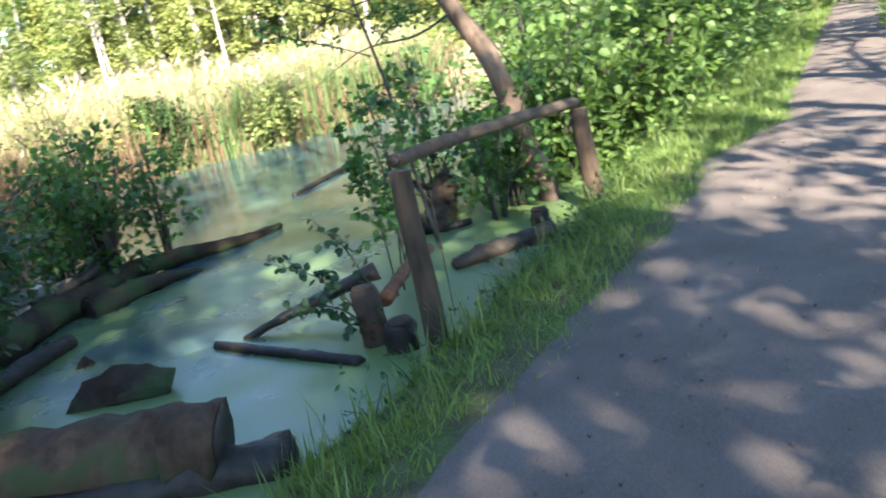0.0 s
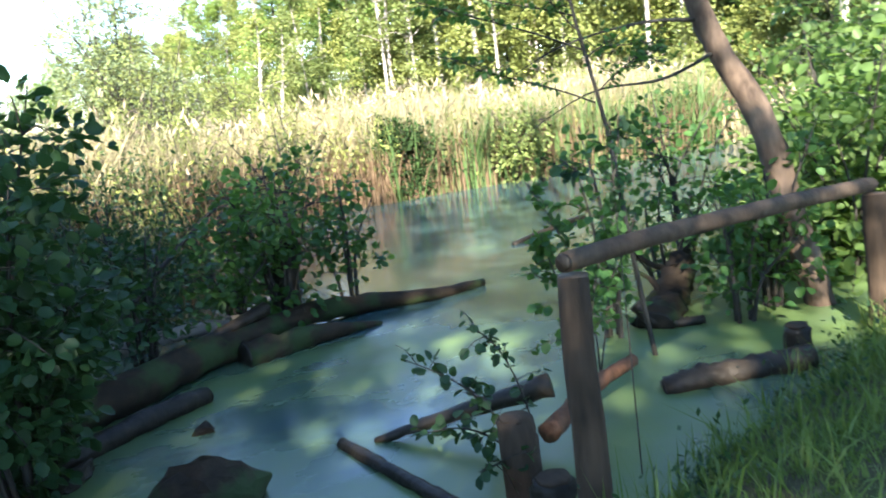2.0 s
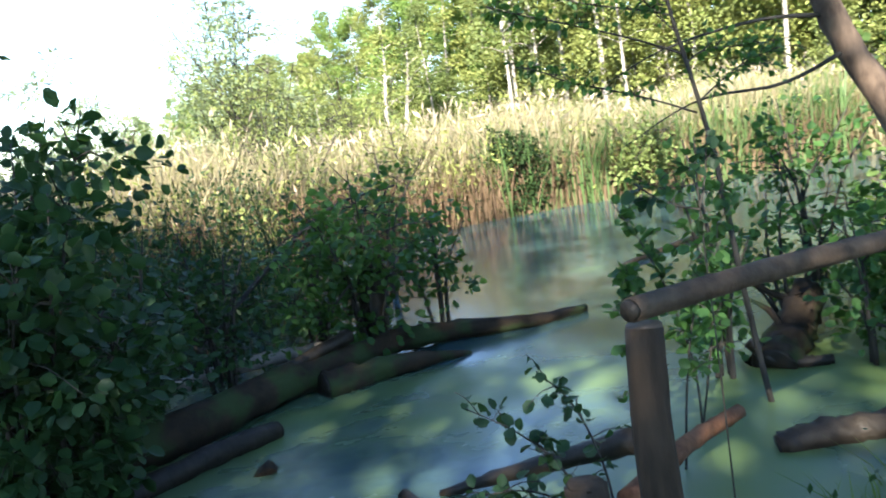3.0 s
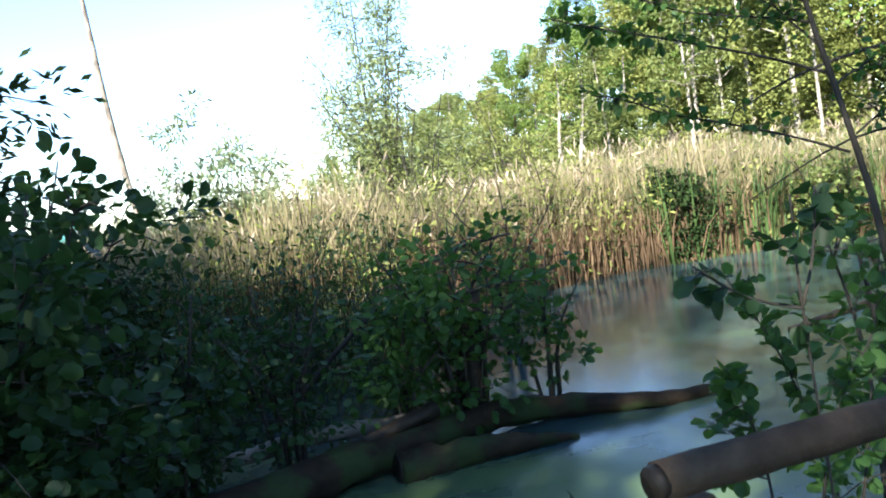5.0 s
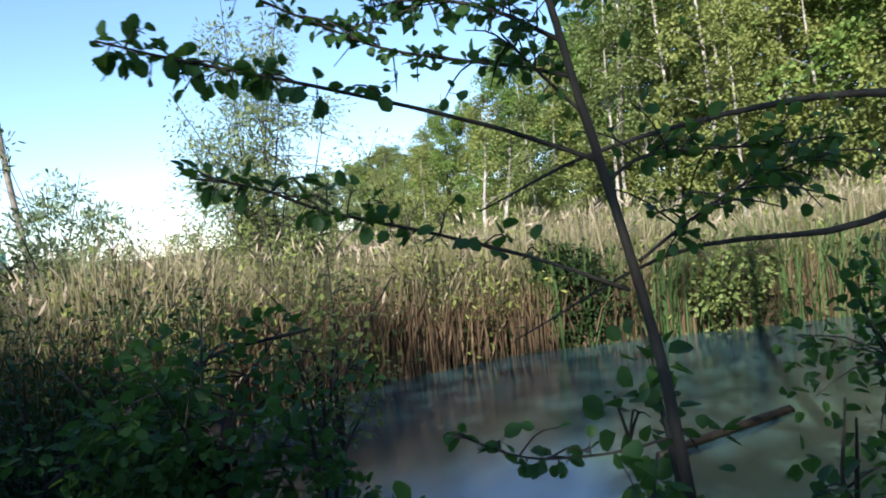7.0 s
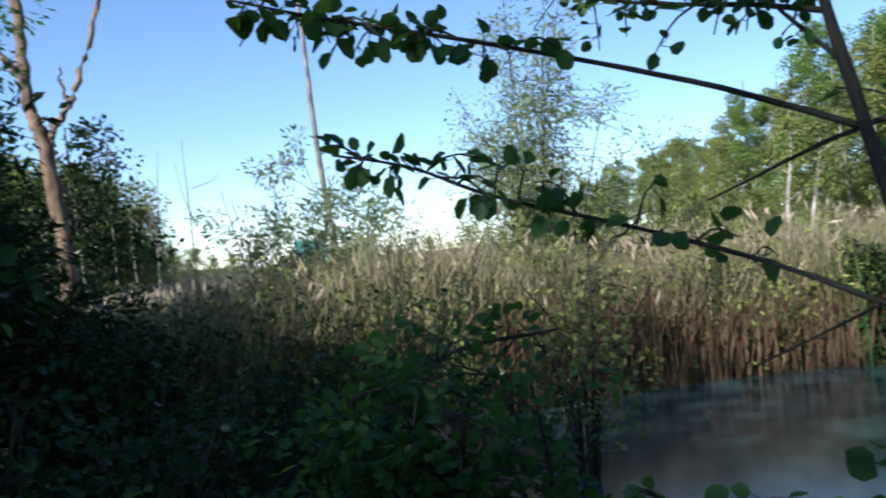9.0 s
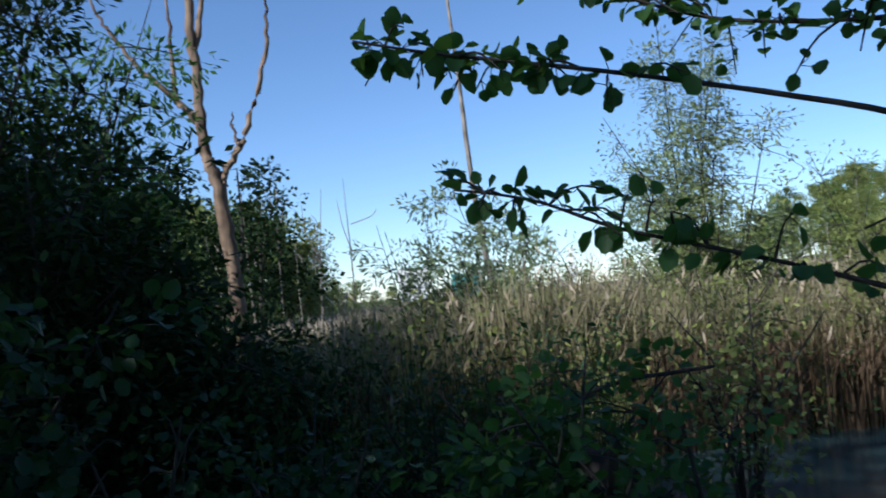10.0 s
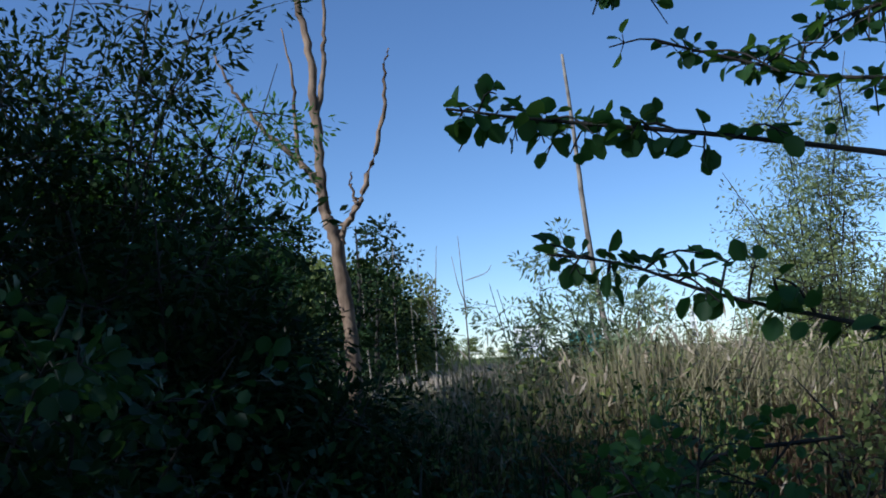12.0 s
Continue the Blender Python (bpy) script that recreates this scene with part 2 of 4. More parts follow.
def leaves(shape, at, out, length, width, fine=False, droop=0.25, rng=RNG):
    """A leaf at each point, its tip along out. fine: two folded halves with a rounded outline; else one lozenge."""
    at, out = np.asarray(at, float), unit(np.asarray(out, float))
    n = len(at)
    out = unit(out + rng.normal(0, 0.35, (n, 3)) - np.array([0, 0, droop]))
    side = unit(np.cross(out, rng.normal(size=(n, 3)) * 0.6 + np.array([0, 0, 1.0])))
    up = np.cross(side, out)
    s = rng.uniform(0.65, 1.2, (n, 1))
    L, W = length * s, width * s
    k = np.arange(n)[:, None]
    if fine:
        f = W * 0.18
        rows = [at, at + out * L * 0.22 + side * W * 0.4 + up * f, at + out * L * 0.62 + side * W * 0.5 + up * f, at + out * L * 0.95 + side * W * 0.2 + up * f * 0.4, at + out * L,
                at + out * L * 0.95 - side * W * 0.2 + up * f * 0.4, at + out * L * 0.62 - side * W * 0.5 + up * f, at + out * L * 0.22 - side * W * 0.4 + up * f]
        shape.add(np.stack(rows, 1), np.concatenate([k * 8 + np.array([[0, 1, 2, 3, 4]]), k * 8 + np.array([[0, 4, 5, 6, 7]])]))
    else:
        rows = [at, at + out * L * 0.5 + side * W * 0.5, at + out * L, at + out * L * 0.5 - side * W * 0.5]
        shape.add(np.stack(rows, 1), k * 4 + np.arange(4))


def clumps(rng, centre, spread, count):
    """Points in loose tufts round a centre, with their outward directions."""
    p = rng.normal(0, 1, (count, 3))
    p = p / np.linalg.norm(p, axis=1)[:, None] * rng.uniform(0.15, 1, (count, 1)) ** 0.5
    return np.asarray(centre) + p * np.asarray(spread), unit(p + np.array([0, 0, 0.15]))


def shrub(name, base, height, spread, stems, tufts, per_tuft, leaf, size, label, category="shrub", bark=alder_bark, group="", seed=1, fine=False, lean=(0, 0), tuft=0.22,
          low=0.25, stem_r=0.022, narrow=0.7):
    """Several stems from one foot with leafy twigs along them."""
    rng = np.random.default_rng(seed)
    top = empty(name, base, label, category, group)
    leafs, twigs = Shape(), Shape()
    tips = []
    for k in range(stems):
        a = 2 * math.pi * (k + rng.uniform(-0.3, 0.3)) / stems
        r = spread * rng.uniform(0.35, 1)
        h = height * rng.uniform(0.45, 1.0)
        end = np.array([math.cos(a) * r + lean[0], math.sin(a) * r + lean[1], h])
        mid = end * np.array([0.35, 0.35, 0.55]) + rng.normal(0, 0.06 * spread, 3)
        foot = np.array([math.cos(a) * 0.05, math.sin(a) * 0.05, -0.05])
        line = spline([foot, mid, end], 9)
        stem = Shape()
        tube(stem, line, stem_r * rng.uniform(0.7, 1.2), 0.004, 6, 0.06, rng)
        for j in range(max(2, tufts // stems)):
            s = rng.uniform(low, 1.0)
            p = line[min(8, int(s * 8))]
            off = rng.normal(0, 1, 3) * np.array([1, 1, 0.55]) * spread * 0.38 * (1.1 - 0.4 * s)
            tw = spline([p, p + off * 0.5 + np.array([0, 0, 0.05]), p + off], 5)
            tube(twigs, tw, stem_r * 0.28, 0.002, 4, 0, rng, False)
            tips.append((tw[2:], off))
        part("stem", stem, bark, top)
    for tw, off in tips:
        q, d = clumps(rng, tw[-1] * 0.7 + tw[0] * 0.3, (tuft, tuft, tuft * 0.75), per_tuft)
        leaves(leafs, q, d + unit(off) * 0.5, size, size * narrow, fine, 0.3, rng)
    tagged(part("twig_spray", twigs, bark, top), kind="stuff")
    tagged(part("foliage", leafs, leaf, top), kind="stuff")
    return top


def tree(name, base, height, trunk_r, crown_low, crown_r, tufts, per_tuft, leaf, size, bark, label, seed=1, lean=(0, 0), group="", category="tree", tuft=0.9, limbs=9, squash=0.7):
    """A tapered trunk with limbs, each carrying tufts of leaves."""
    rng = np.random.default_rng(seed)
    top = empty(name, base, label, category, group)
    sway = rng.normal(0, height * 0.015, (3, 2))
    line = spline([(0, 0, -0.2), (lean[0] * 0.3 + sway[0][0], lean[1] * 0.3 + sway[0][1], height * 0.33), (lean[0] * 0.65 + sway[1][0], lean[1] * 0.65 + sway[1][1], height * 0.66),
                   (lean[0], lean[1], height * 0.97)], 14)
    tr = Shape()
    tube(tr, line, trunk_r, trunk_r * 0.15, 9, 0.04, rng)
    part("trunk", tr, bark, top)
    crown = Shape()
    for k in range(limbs):
        s = crown_low + (0.95 - crown_low) * (k + rng.uniform(0, 0.8)) / limbs
        p = line[min(13, int(s * 13))]
        a = k * 2.4 + rng.uniform(-0.5, 0.5)
        reach = crown_r * (1.15 - 0.75 * (s - crown_low) / (1 - crown_low)) * rng.uniform(0.7, 1.1)
        end = p + np.array([math.cos(a) * reach, math.sin(a) * reach, reach * rng.uniform(0.15, 0.6)])
        ln = spline([p, (p + end) / 2 + np.array([0, 0, reach * 0.12]), end], 6)
        lm = Shape()
        tube(lm, ln, trunk_r * 0.32 * (1.1 - 0.6 * s), trunk_r * 0.04, 5, 0.05, rng)
        part("limb", lm, bark, top)
        for j in range(max(1, tufts // limbs)):
            c = ln[rng.integers(2, 6)] + rng.normal(0, reach * 0.24, 3)
            sz = tuft * rng.uniform(0.55, 1.2)
            q, d = clumps(rng, c, (sz, sz, sz * squash), per_tuft)
            leaves(crown, q, d, size, size * 0.75, False, 0.2, rng)
    tagged(part("crown", crown, leaf, top), kind="stuff")
    return top


def near(u, v):
    """A place given along the path (u) and across it towards the pond (v)."""
    return (0.95 * u - 0.31 * v, 0.31 * u + 0.95 * v)


def across(x, y):
    return 0.95 * x + 0.31 * y, -0.31 * x + 0.95 * y


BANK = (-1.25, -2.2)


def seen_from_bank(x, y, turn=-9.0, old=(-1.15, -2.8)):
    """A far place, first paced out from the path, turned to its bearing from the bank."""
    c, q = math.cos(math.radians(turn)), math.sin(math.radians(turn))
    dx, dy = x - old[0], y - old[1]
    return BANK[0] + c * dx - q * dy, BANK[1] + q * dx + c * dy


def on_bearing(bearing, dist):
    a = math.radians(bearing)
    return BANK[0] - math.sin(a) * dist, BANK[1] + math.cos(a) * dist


def smooth(a, b, x):
    t = min(1.0, max(0.0, (x - a) / (b - a)))
    return t * t * (3 - 2 * t)


def pond_depth(u, v):
    """1 inside the pond, 0 on dry ground."""
    wob = 0.25 * math.sin(u * 1.3) + 0.18 * math.sin(u * 2.9 + 1) + 0.1 * math.sin(u * 5.7)
    shore = -1.45 + 0.35 * wob
    far = 7.3 + 0.8 * math.sin(u * 0.45) - 0.12 * max(0, u - 4) + 0.5 * wob - 0.35 * max(0, -u - 1)
    ends = smooth(-9, -7, u) * (1 - smooth(15, 17, u))
    return smooth(shore - 0.35, shore + 0.35, v) * (1 - smooth(far - 0.4, far + 0.8, v)) * ends


def ground_z(x, y):
    u, v = across(x, y)
    z = 0.26 - 0.2 * smooth(-2.3, -1.55, v)
    z += 0.12 * (1 - smooth(-6.5, -5.3, v))
    z += 0.05 * noise.noise((x * 0.9, y * 0.9, 0)) * (0.3 if -5.2 < v < -2.7 else 1.0)
    z -= 0.55 * pond_depth(u, v)
    d = math.hypot(x, y)
    hill = smooth(30, 110, d) * max(0, 0.75 * y / max(d, 1) + 0.75 * x / max(d, 1)) ** 2
    return z + 5.0 * hill


# ---- ground, path and water ----
def axis_steps(near_step, reach):
    out, x, step = [0.0], 0.0, near_step
    while x < reach:
        x += step
        if x > 14:
            step *= 1.25
        out.append(x)
    return np.array([-v for v in out[:0:-1]] + out)


gx = axis_steps(0.25, 900)
gy = axis_steps(0.25, 900)
gs = Shape()
gv = np.array([(x, y, ground_z(x, y)) for y in gy for x in gx])
gi = np.arange(len(gx) * len(gy)).reshape(len(gy), len(gx))
gs.add(gv, np.stack([gi[:-1, :-1], gi[:-1, 1:], gi[1:, 1:], gi[1:, :-1]], -1).reshape(-1, 4))
tagged(part("ground", gs, earth), "dark damp earth of the pond banks and marsh", "ground", kind="structure")

ps = Shape()
rows = []
for u in np.arange(-14, 60, 0.2):
    wl, wr = 0.1 * noise.noise((u * 0.6, 1, 0)) + 0.1 * noise.noise((u * 2.3, 4, 0)), 0.2 * noise.noise((u * 0.5, 9, 0))
    for k in range(9):
        left = -2.18 - 0.25 * smooth(-3.6, -1.5, u) - 0.5 * smooth(0.2, 2.2, u)
        right = -5.3 + 1.1 * smooth(1.0, 9.0, u)
        v = left + wl + (right + wr - left - wl) * k / 8
        x, y = near(u, v)
        edge = 0 if 0 < k < 8 else -0.05
        rows.append((x, y, ground_z(x, y) + 0.025 + edge + 0.02 * noise.noise((x * 1.5, y * 1.5, 5))))
pi = np.arange(len(rows)).reshape(-1, 9)
ps.add(rows, np.stack([pi[:-1, 1:], pi[:-1, :-1], pi[1:, :-1], pi[1:, 1:]], -1).reshape(-1, 4))
tagged(part("path", ps, trodden), "trodden grey-brown earth footpath dappled with sunlight", "path", kind="structure")

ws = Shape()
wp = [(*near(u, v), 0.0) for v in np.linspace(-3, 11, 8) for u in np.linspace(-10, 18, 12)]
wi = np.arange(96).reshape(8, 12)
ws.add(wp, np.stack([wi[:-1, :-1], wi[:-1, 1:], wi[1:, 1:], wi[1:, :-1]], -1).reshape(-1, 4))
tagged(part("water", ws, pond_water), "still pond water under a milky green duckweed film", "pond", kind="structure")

# ---- fence of rough poles ----
def fence_post(foot, top, r, label):
    post = empty("fence_post", foot, label, "fence post", "rough pole fence")
    sh = Shape()
    d = np.array(top) - np.array(foot)
    tube(sh, spline([(0, 0, -0.15), d * 0.35 + np.array([0.012, 0, 0]), d * 0.7 - np.array([0.008, 0.006, 0]), d], 12), r * 1.08, r * 0.95, 14, 0.025)
    part("shaft", sh, post_wood, post)
    cap = Shape()
    tube(cap, [d - np.array([0, 0, 0.004]), d + np.array([0, 0, 0.012])], r * 0.93, r * 0.88, 14, 0.02)
    part("sawn_top", cap, pine_bark, post, "weathered end grain")
    return post


fence_post((-2.29, -2.48, -0.02), (-2.19, -2.335, 1.05), 0.064, "upright brown fence post beside the pond")
fence_post((0.66, -1.55, 0.06), (0.71, -1.47, 0.85), 0.082, "stout reddish fence post at the path's edge")
rail = empty("fence_rail", (-2.2, -2.37, 1.13), "long peeled pole laid as a fence rail on two posts", "fence rail", "rough pole fence")
sh = Shape()
tube(sh, spline([(-0.06, -0.02, 0.0), (0.7, 0.23, -0.04), (1.8, 0.57, -0.12), (2.94, 0.95, -0.22)], 24), 0.039, 0.047, 12, 0.05)
part("pole", sh, rail_bark, rail)
sh = Shape()
tube(sh, [(-0.058, -0.021, 0), (-0.075, -0.027, 0.0)], 0.036, 0.032, 12, 0.03)
part("sawn_end", sh, wet_wood, rail, "dark weathered sawn end")


# ---- logs, stumps and sticks in the pond ----
def log(name, pts, r0, r1, label, mat=log_bark, category="log", knots=0.09, end_mat=wet_wood, sides=12, stubs=0, seed=3):
    rng = np.random.default_rng(seed)
    p = np.array(pts, float)
    top = empty(name, p[0], label, category)
    line = spline(p - p[0], 6 * len(p))
    line[1:-1] += rng.normal(0, r0 * 0.035, line[1:-1].shape)
    sh = Shape()
    tube(sh, line, r0, r1, sides, knots, rng)
    part("trunk" if r0 > 0.06 else "stick", sh, mat, top)
    if r0 > 0.06:
        d = unit(line[0] - line[1])
        en = Shape()
        tube(en, [line[0] + d * 0.002, line[0] + d * 0.016], r0 * 0.9, r0 * 0.82, sides, 0.03, rng)
        part("sawn_end", en, end_mat, top)
    for k in range(stubs):
        q = line[rng.integers(2, len(line) - 2)]
        e = q + np.array([rng.normal(0, 0.2), rng.normal(0, 0.2), rng.uniform(0.15, 0.45)])
        st = Shape()
        tube(st, spline([q, (q + e) / 2 + rng.normal(0, 0.03, 3), e], 6), r0 * 0.22, r0 * 0.08, 6, 0.08, rng)
        part("broken_branch", st, mat, top)
    return top


log("fallen_log", [(-3.6, -2.36, 0.15), (-3.95, -1.98, 0.16), (-4.6, -1.25, 0.16), (-5.5, -0.2, 0.1)], 0.2, 0.17, "thick brown log lying half in the pond", brown_bark, stubs=1)
log("fallen_log", [(-3.42, -2.62, 0.03), (-3.9, -2.2, 0.02), (-4.6, -1.7, 0.0)], 0.12, 0.12, "dark wet log at the water's edge", wet_wood, seed=4)
log("fallen_tree", [(-5.6, -0.3, 0.06), (-4.36, 0.42, 0.08), (-3.65, 0.78, 0.1), (-2.8, 1.34, 0.12), (-1.78, 1.86, 0.1), (-0.94, 1.74, 0.05), (-0.3, 1.82, 0.03)], 0.2, 0.035,
    "long mossy fallen trunk lying across the pond", seed=25)
log("fallen_branch", [(-2.7, 1.2, 0.04), (-2.1, 1.28, 0.07), (-1.53, 1.38, 0.0)], 0.13, 0.02, "mossy pointed branch stub lying on the water", seed=6)
log("fallen_branch", [(-2.6, 1.62, 0.22), (-3.2, 1.75, 0.2), (-4.1, 1.7, 0.1), (-5.2, 1.4, 0.05)], 0.06, 0.05, "grey bare branch over the water", grey_wood, seed=7)
log("fallen_branch", [(-2.4, 1.55, 0.3), (-3.0, 1.28, 0.2), (-3.6, 1.05, 0.14), (-4.4, 0.85, 0.1)], 0.05, 0.03, "thin dark branch over the fallen trunk", wet_wood, seed=8)
log("floating_log", [(-3.12, 0.58, 0.04), (-3.55, 0.34, 0.05), (-4.1, 0.02, 0.03)], 0.065, 0.07, "short grey log floating on the pond", wet_wood, seed=9)
log("floating_stick", [(-2.68, -0.76, 0.01), (-2.6, -1.4, 0.02), (-2.5, -2.03, 0.01)], 0.035, 0.04, "dark bark-covered stick floating on duckweed", wet_wood, "stick", seed=10)
log("leaning_plank", [(-2.52, -0.84, 0.0), (-2.15, -1.12, 0.14), (-1.75, -1.42, 0.27)], 0.02, 0.06, "pointed dark branch slanting out of the water", wet_wood, "branch", seed=11)
log("broken_branch", [(-2.0, -1.75, 0.18), (-1.55, -1.5, 0.22), (-1.14, -1.32, 0.22)], 0.05, 0.035, "branch with an orange broken end", broken_wood, "branch", seed=12)
log("sunken_log", [(-0.95, -1.36, 0.0), (-0.72, -1.44, 0.03), (-0.45, -1.5, 0.02), (-0.12, -1.66, 0.05)], 0.075, 0.085, "dark log half sunk in duckweed", wet_wood, seed=13)
log("far_stick", [(0.9, 3.2, 0.01), (1.6, 3.5, 0.03), (2.4, 3.9, 0.01)], 0.03, 0.04, "thin stick lying on the far water", wet_wood, "stick", seed=14)
log("fallen_branch", [(-3.6, 2.3, 0.1), (-2.9, 2.5, 0.7), (-2.2, 2.75, 1.15), (-1.5, 3.0, 1.25)], 0.024, 0.01, "thin dark stem slanting over the pond", alder_bark, "branch", seed=15)


def stump(name, at, h, r, label, mat=wet_wood, seed=1, lean=(0, 0)):
    rng = np.random.default_rng(seed)
    top = empty(name, at, label, "stump")
    sh = Shape()
    tube(sh, spline([(0, 0, -0.25), (lean[0] * 0.5, lean[1] * 0.5, h * 0.5), (lean[0], lean[1], h)], 7), r * 1.2, r * 0.95, 12, 0.09, rng)
    part("body", sh, mat, top)
    en = Shape()
    tube(en, [(lean[0], lean[1], h + 0.002), (lean[0], lean[1], h + 0.016)], r * 0.86, r * 0.78, 12, 0.06, rng)
    part("sawn_top", en, post_wood, top)
    return top


stump("pond_stump", (-2.22, -1.88, 0), 0.34, 0.085, "short grey post stump standing in the pond", post_wood, 1, (0.0, 0.05))
stump("pond_stump", (-2.24, -2.13, 0), 0.17, 0.09, "low dark stump beside the fence post", wet_wood, 2)
stump("pond_stump", (-0.05, -1.52, 0), 0.2, 0.075, "dark stump at the bank by the bushes", wet_wood, 3, (-0.03, 0.0))
log("rotten_stump", [(-0.2, -0.42, 0.02), (0.05, -0.25, 0.08), (0.28, -0.12, 0.2), (0.42, -0.05, 0.34)], 0.15, 0.1, "mossy broken stump leaning out of the duckweed", log_bark, "stump", 0.12, wet_wood, 14, 2, 4)
stump("tree_stump", (-2.12, 1.98, 0), 0.95, 0.1, "dark dead stump inside the alder bush", wet_wood, 15, (0.08, 0.02))
log("rotten_root", [(-0.3, -0.34, 0.18), (-0.2, -0.42, 0.05), (-0.02, -0.52, 0.02), (0.1, -0.58, 0.03)], 0.05, 0.03, "dark root of the rotten stump", wet_wood, "root", 0.12, wet_wood, 9, 0, 14)


def boulder(name, at, size, label, seed, mat):
    rng = np.random.default_rng(seed)
    bm = bmesh.new()
    bmesh.ops.create_icosphere(bm, subdivisions=3, radius=1)
    cuts = [Vector(unit(rng.normal(size=3))) for _ in range(6)]
    for v in bm.verts:
        for c in cuts:
            d = v.co.dot(c) - 0.4
            if d > 0:
                v.co -= c * d * 0.9
        v.co += v.co.normalized() * 0.16 * noise.noise(v.co * 3.1 + Vector((seed, 0, 0)))
        v.co = Vector((v.co.x * size[0], v.co.y * size[1], v.co.z * size[2]))
    me = bpy.data.meshes.new(name)
    bm.to_mesh(me)
    bm.free()
    me.materials.append(mat)
    ob = new(name, me)
    ob.matrix_world = pose(*at, 0, 0, rng.uniform(0, 360))
    return tagged(ob, label, "wood block")


boulder("wood_block", (-3.36, -0.9, 0.0), (0.4, 0.24, 0.24), "dark mossy block of rotten wood in the pond", 21, log_bark)
boulder("wood_block", (-3.98, -0.15, 0.0), (0.3, 0.2, 0.09), "dark flat block of rotten wood in the pond", 5, wet_wood)
boulder("wood_block", (-3.25, 0.02, 0.0), (0.1, 0.08, 0.09), "small mossy lump of wood in the pond", 8, log_bark)
boulder("wood_block", (-4.1, -0.75, 0.0), (0.26, 0.18, 0.08), "dark flat block of rotten wood in the pond", 9, wet_wood)


# ---- the alder sapling that leans over the pond ----
def leafy_branch(parent, pts, r0, count, size, seed, start=0.35, spurs=6, spur=0.16, leaf=alder_leaf, name="branch"):
    """A thin branch with alternate rounded leaves on short stalks."""
    rng = np.random.default_rng(seed)
    line = spline(pts, 26)
    br, twigs = Shape(), Shape()
    tube(br, line, r0, 0.0025, 6, 0.08, rng)
    spots, ways = [], []
    tracks = [(line[int(start * 25):], 1.0)]
    for k in range(spurs):
        p = line[int(25 * (start + (0.97 - start) * (k + 0.5) / spurs))]
        e = p + np.clip(rng.normal(0, 0.8, 3), -1.1, 1.1) * np.array([1, 1, 0.7]) * spur
        tw = spline([p, (p + e) / 2 + np.array([0, 0, 0.02]), e], 6)
        tube(twigs, tw, 0.003, 0.0015, 4, 0, rng, False)
        tracks.append((tw, 0.6))
    for ln, share in tracks:
        for k in range(int(count * share / (1 if share == 1.0 else max(1, spurs) * 0.5))):
            s = rng.uniform(0, 1) ** 0.75
            p = ln[int(s * (len(ln) - 1))]
            w = unit(rng.normal(0, 1, 3) + np.array([0, 0, -0.15]) + unit(ln[-1] - ln[0]) * 0.7)
            q = p + w * 0.02
            tube(twigs, [p, q], 0.0014, 0.001, 3, 0, rng, False)
            spots.append(q)
            ways.append(w)
    bough = part(name, br, alder_bark, parent)
    tagged(part("twig_spray", twigs, alder_bark, bough), kind="stuff")
    lf = Shape()
    leaves(lf, spots, ways, size, size * 0.82, True, 0.15, rng)
    tagged(part("leaf_spray", lf, leaf, bough), kind="stuff")


sap = empty("alder_sapling", (-0.49, -0.89, -0.1), "slender leaning alder sapling with round dark leaves", "sapling")
S0 = np.array((-0.49, -0.89, -0.1))


def rel(pts):
    return [np.array(p) - S0 for p in pts]


sh = Shape()
tube(sh, spline(rel([(-0.56, -0.86, -0.150), (-0.645, -0.82, 0.482), (-0.722, -0.762, 1.314), (-0.749, -0.731, 1.566), (-0.814, -0.707, 1.900), (-0.860, -0.693, 2.118), (-0.906, -0.679, 2.357), (-1.018, -0.640, 2.902), (-1.080, -0.596, 3.447)]), 34), 0.0175, 0.006, 9, 0.06)
part("trunk", sh, alder_bark, sap)
leafy_branch(sap, rel([(-0.820, -0.699, 1.934), (-1.038, -0.637, 2.036), (-1.304, -0.616, 2.125), (-1.556, -0.638, 2.193), (-1.771, -0.687, 2.241), (-1.918, -0.747, 2.275)]), 0.0065, 50, 0.043, 21, 0.5, 12, 0.08)
leafy_branch(sap, rel([(-0.780, -0.712, 1.620), (-0.964, -0.649, 1.709), (-1.206, -0.611, 1.797), (-1.468, -0.604, 1.879), (-1.623, -0.628, 1.947), (-1.767, -0.660, 1.981)]), 0.0058, 50, 0.041, 22, 0.25, 14, 0.10)
leafy_branch(sap, rel([(-0.860, -0.693, 2.139), (-0.960, -0.580, 2.192), (-1.114, -0.418, 2.258), (-1.278, -0.406, 2.299), (-1.430, -0.409, 2.367), (-1.571, -0.429, 2.429)]), 0.0058, 70, 0.035, 23, 0.1, 16, 0.14)
leafy_branch(sap, rel([(-0.874, -0.691, 2.221), (-0.996, -0.506, 2.355), (-1.144, -0.344, 2.435), (-1.296, -0.217, 2.453)]), 0.0072, 60, 0.035, 24, 0.1, 20, 0.18)
leafy_branch(sap, rel([(-0.813, -0.700, 1.879), (-0.728, -0.686, 1.927), (-0.605, -0.650, 1.946), (-0.323, -0.612, 1.943), (-0.048, -0.621, 1.955)]), 0.0058, 60, 0.039, 25, 0.3, 12, 0.14)
leafy_branch(sap, rel([(-0.756, -0.730, 1.689), (-0.616, -0.718, 1.770), (-0.440, -0.697, 1.850), (-0.199, -0.701, 1.909)]), 0.0050, 60, 0.039, 26, 0.2, 14, 0.16)
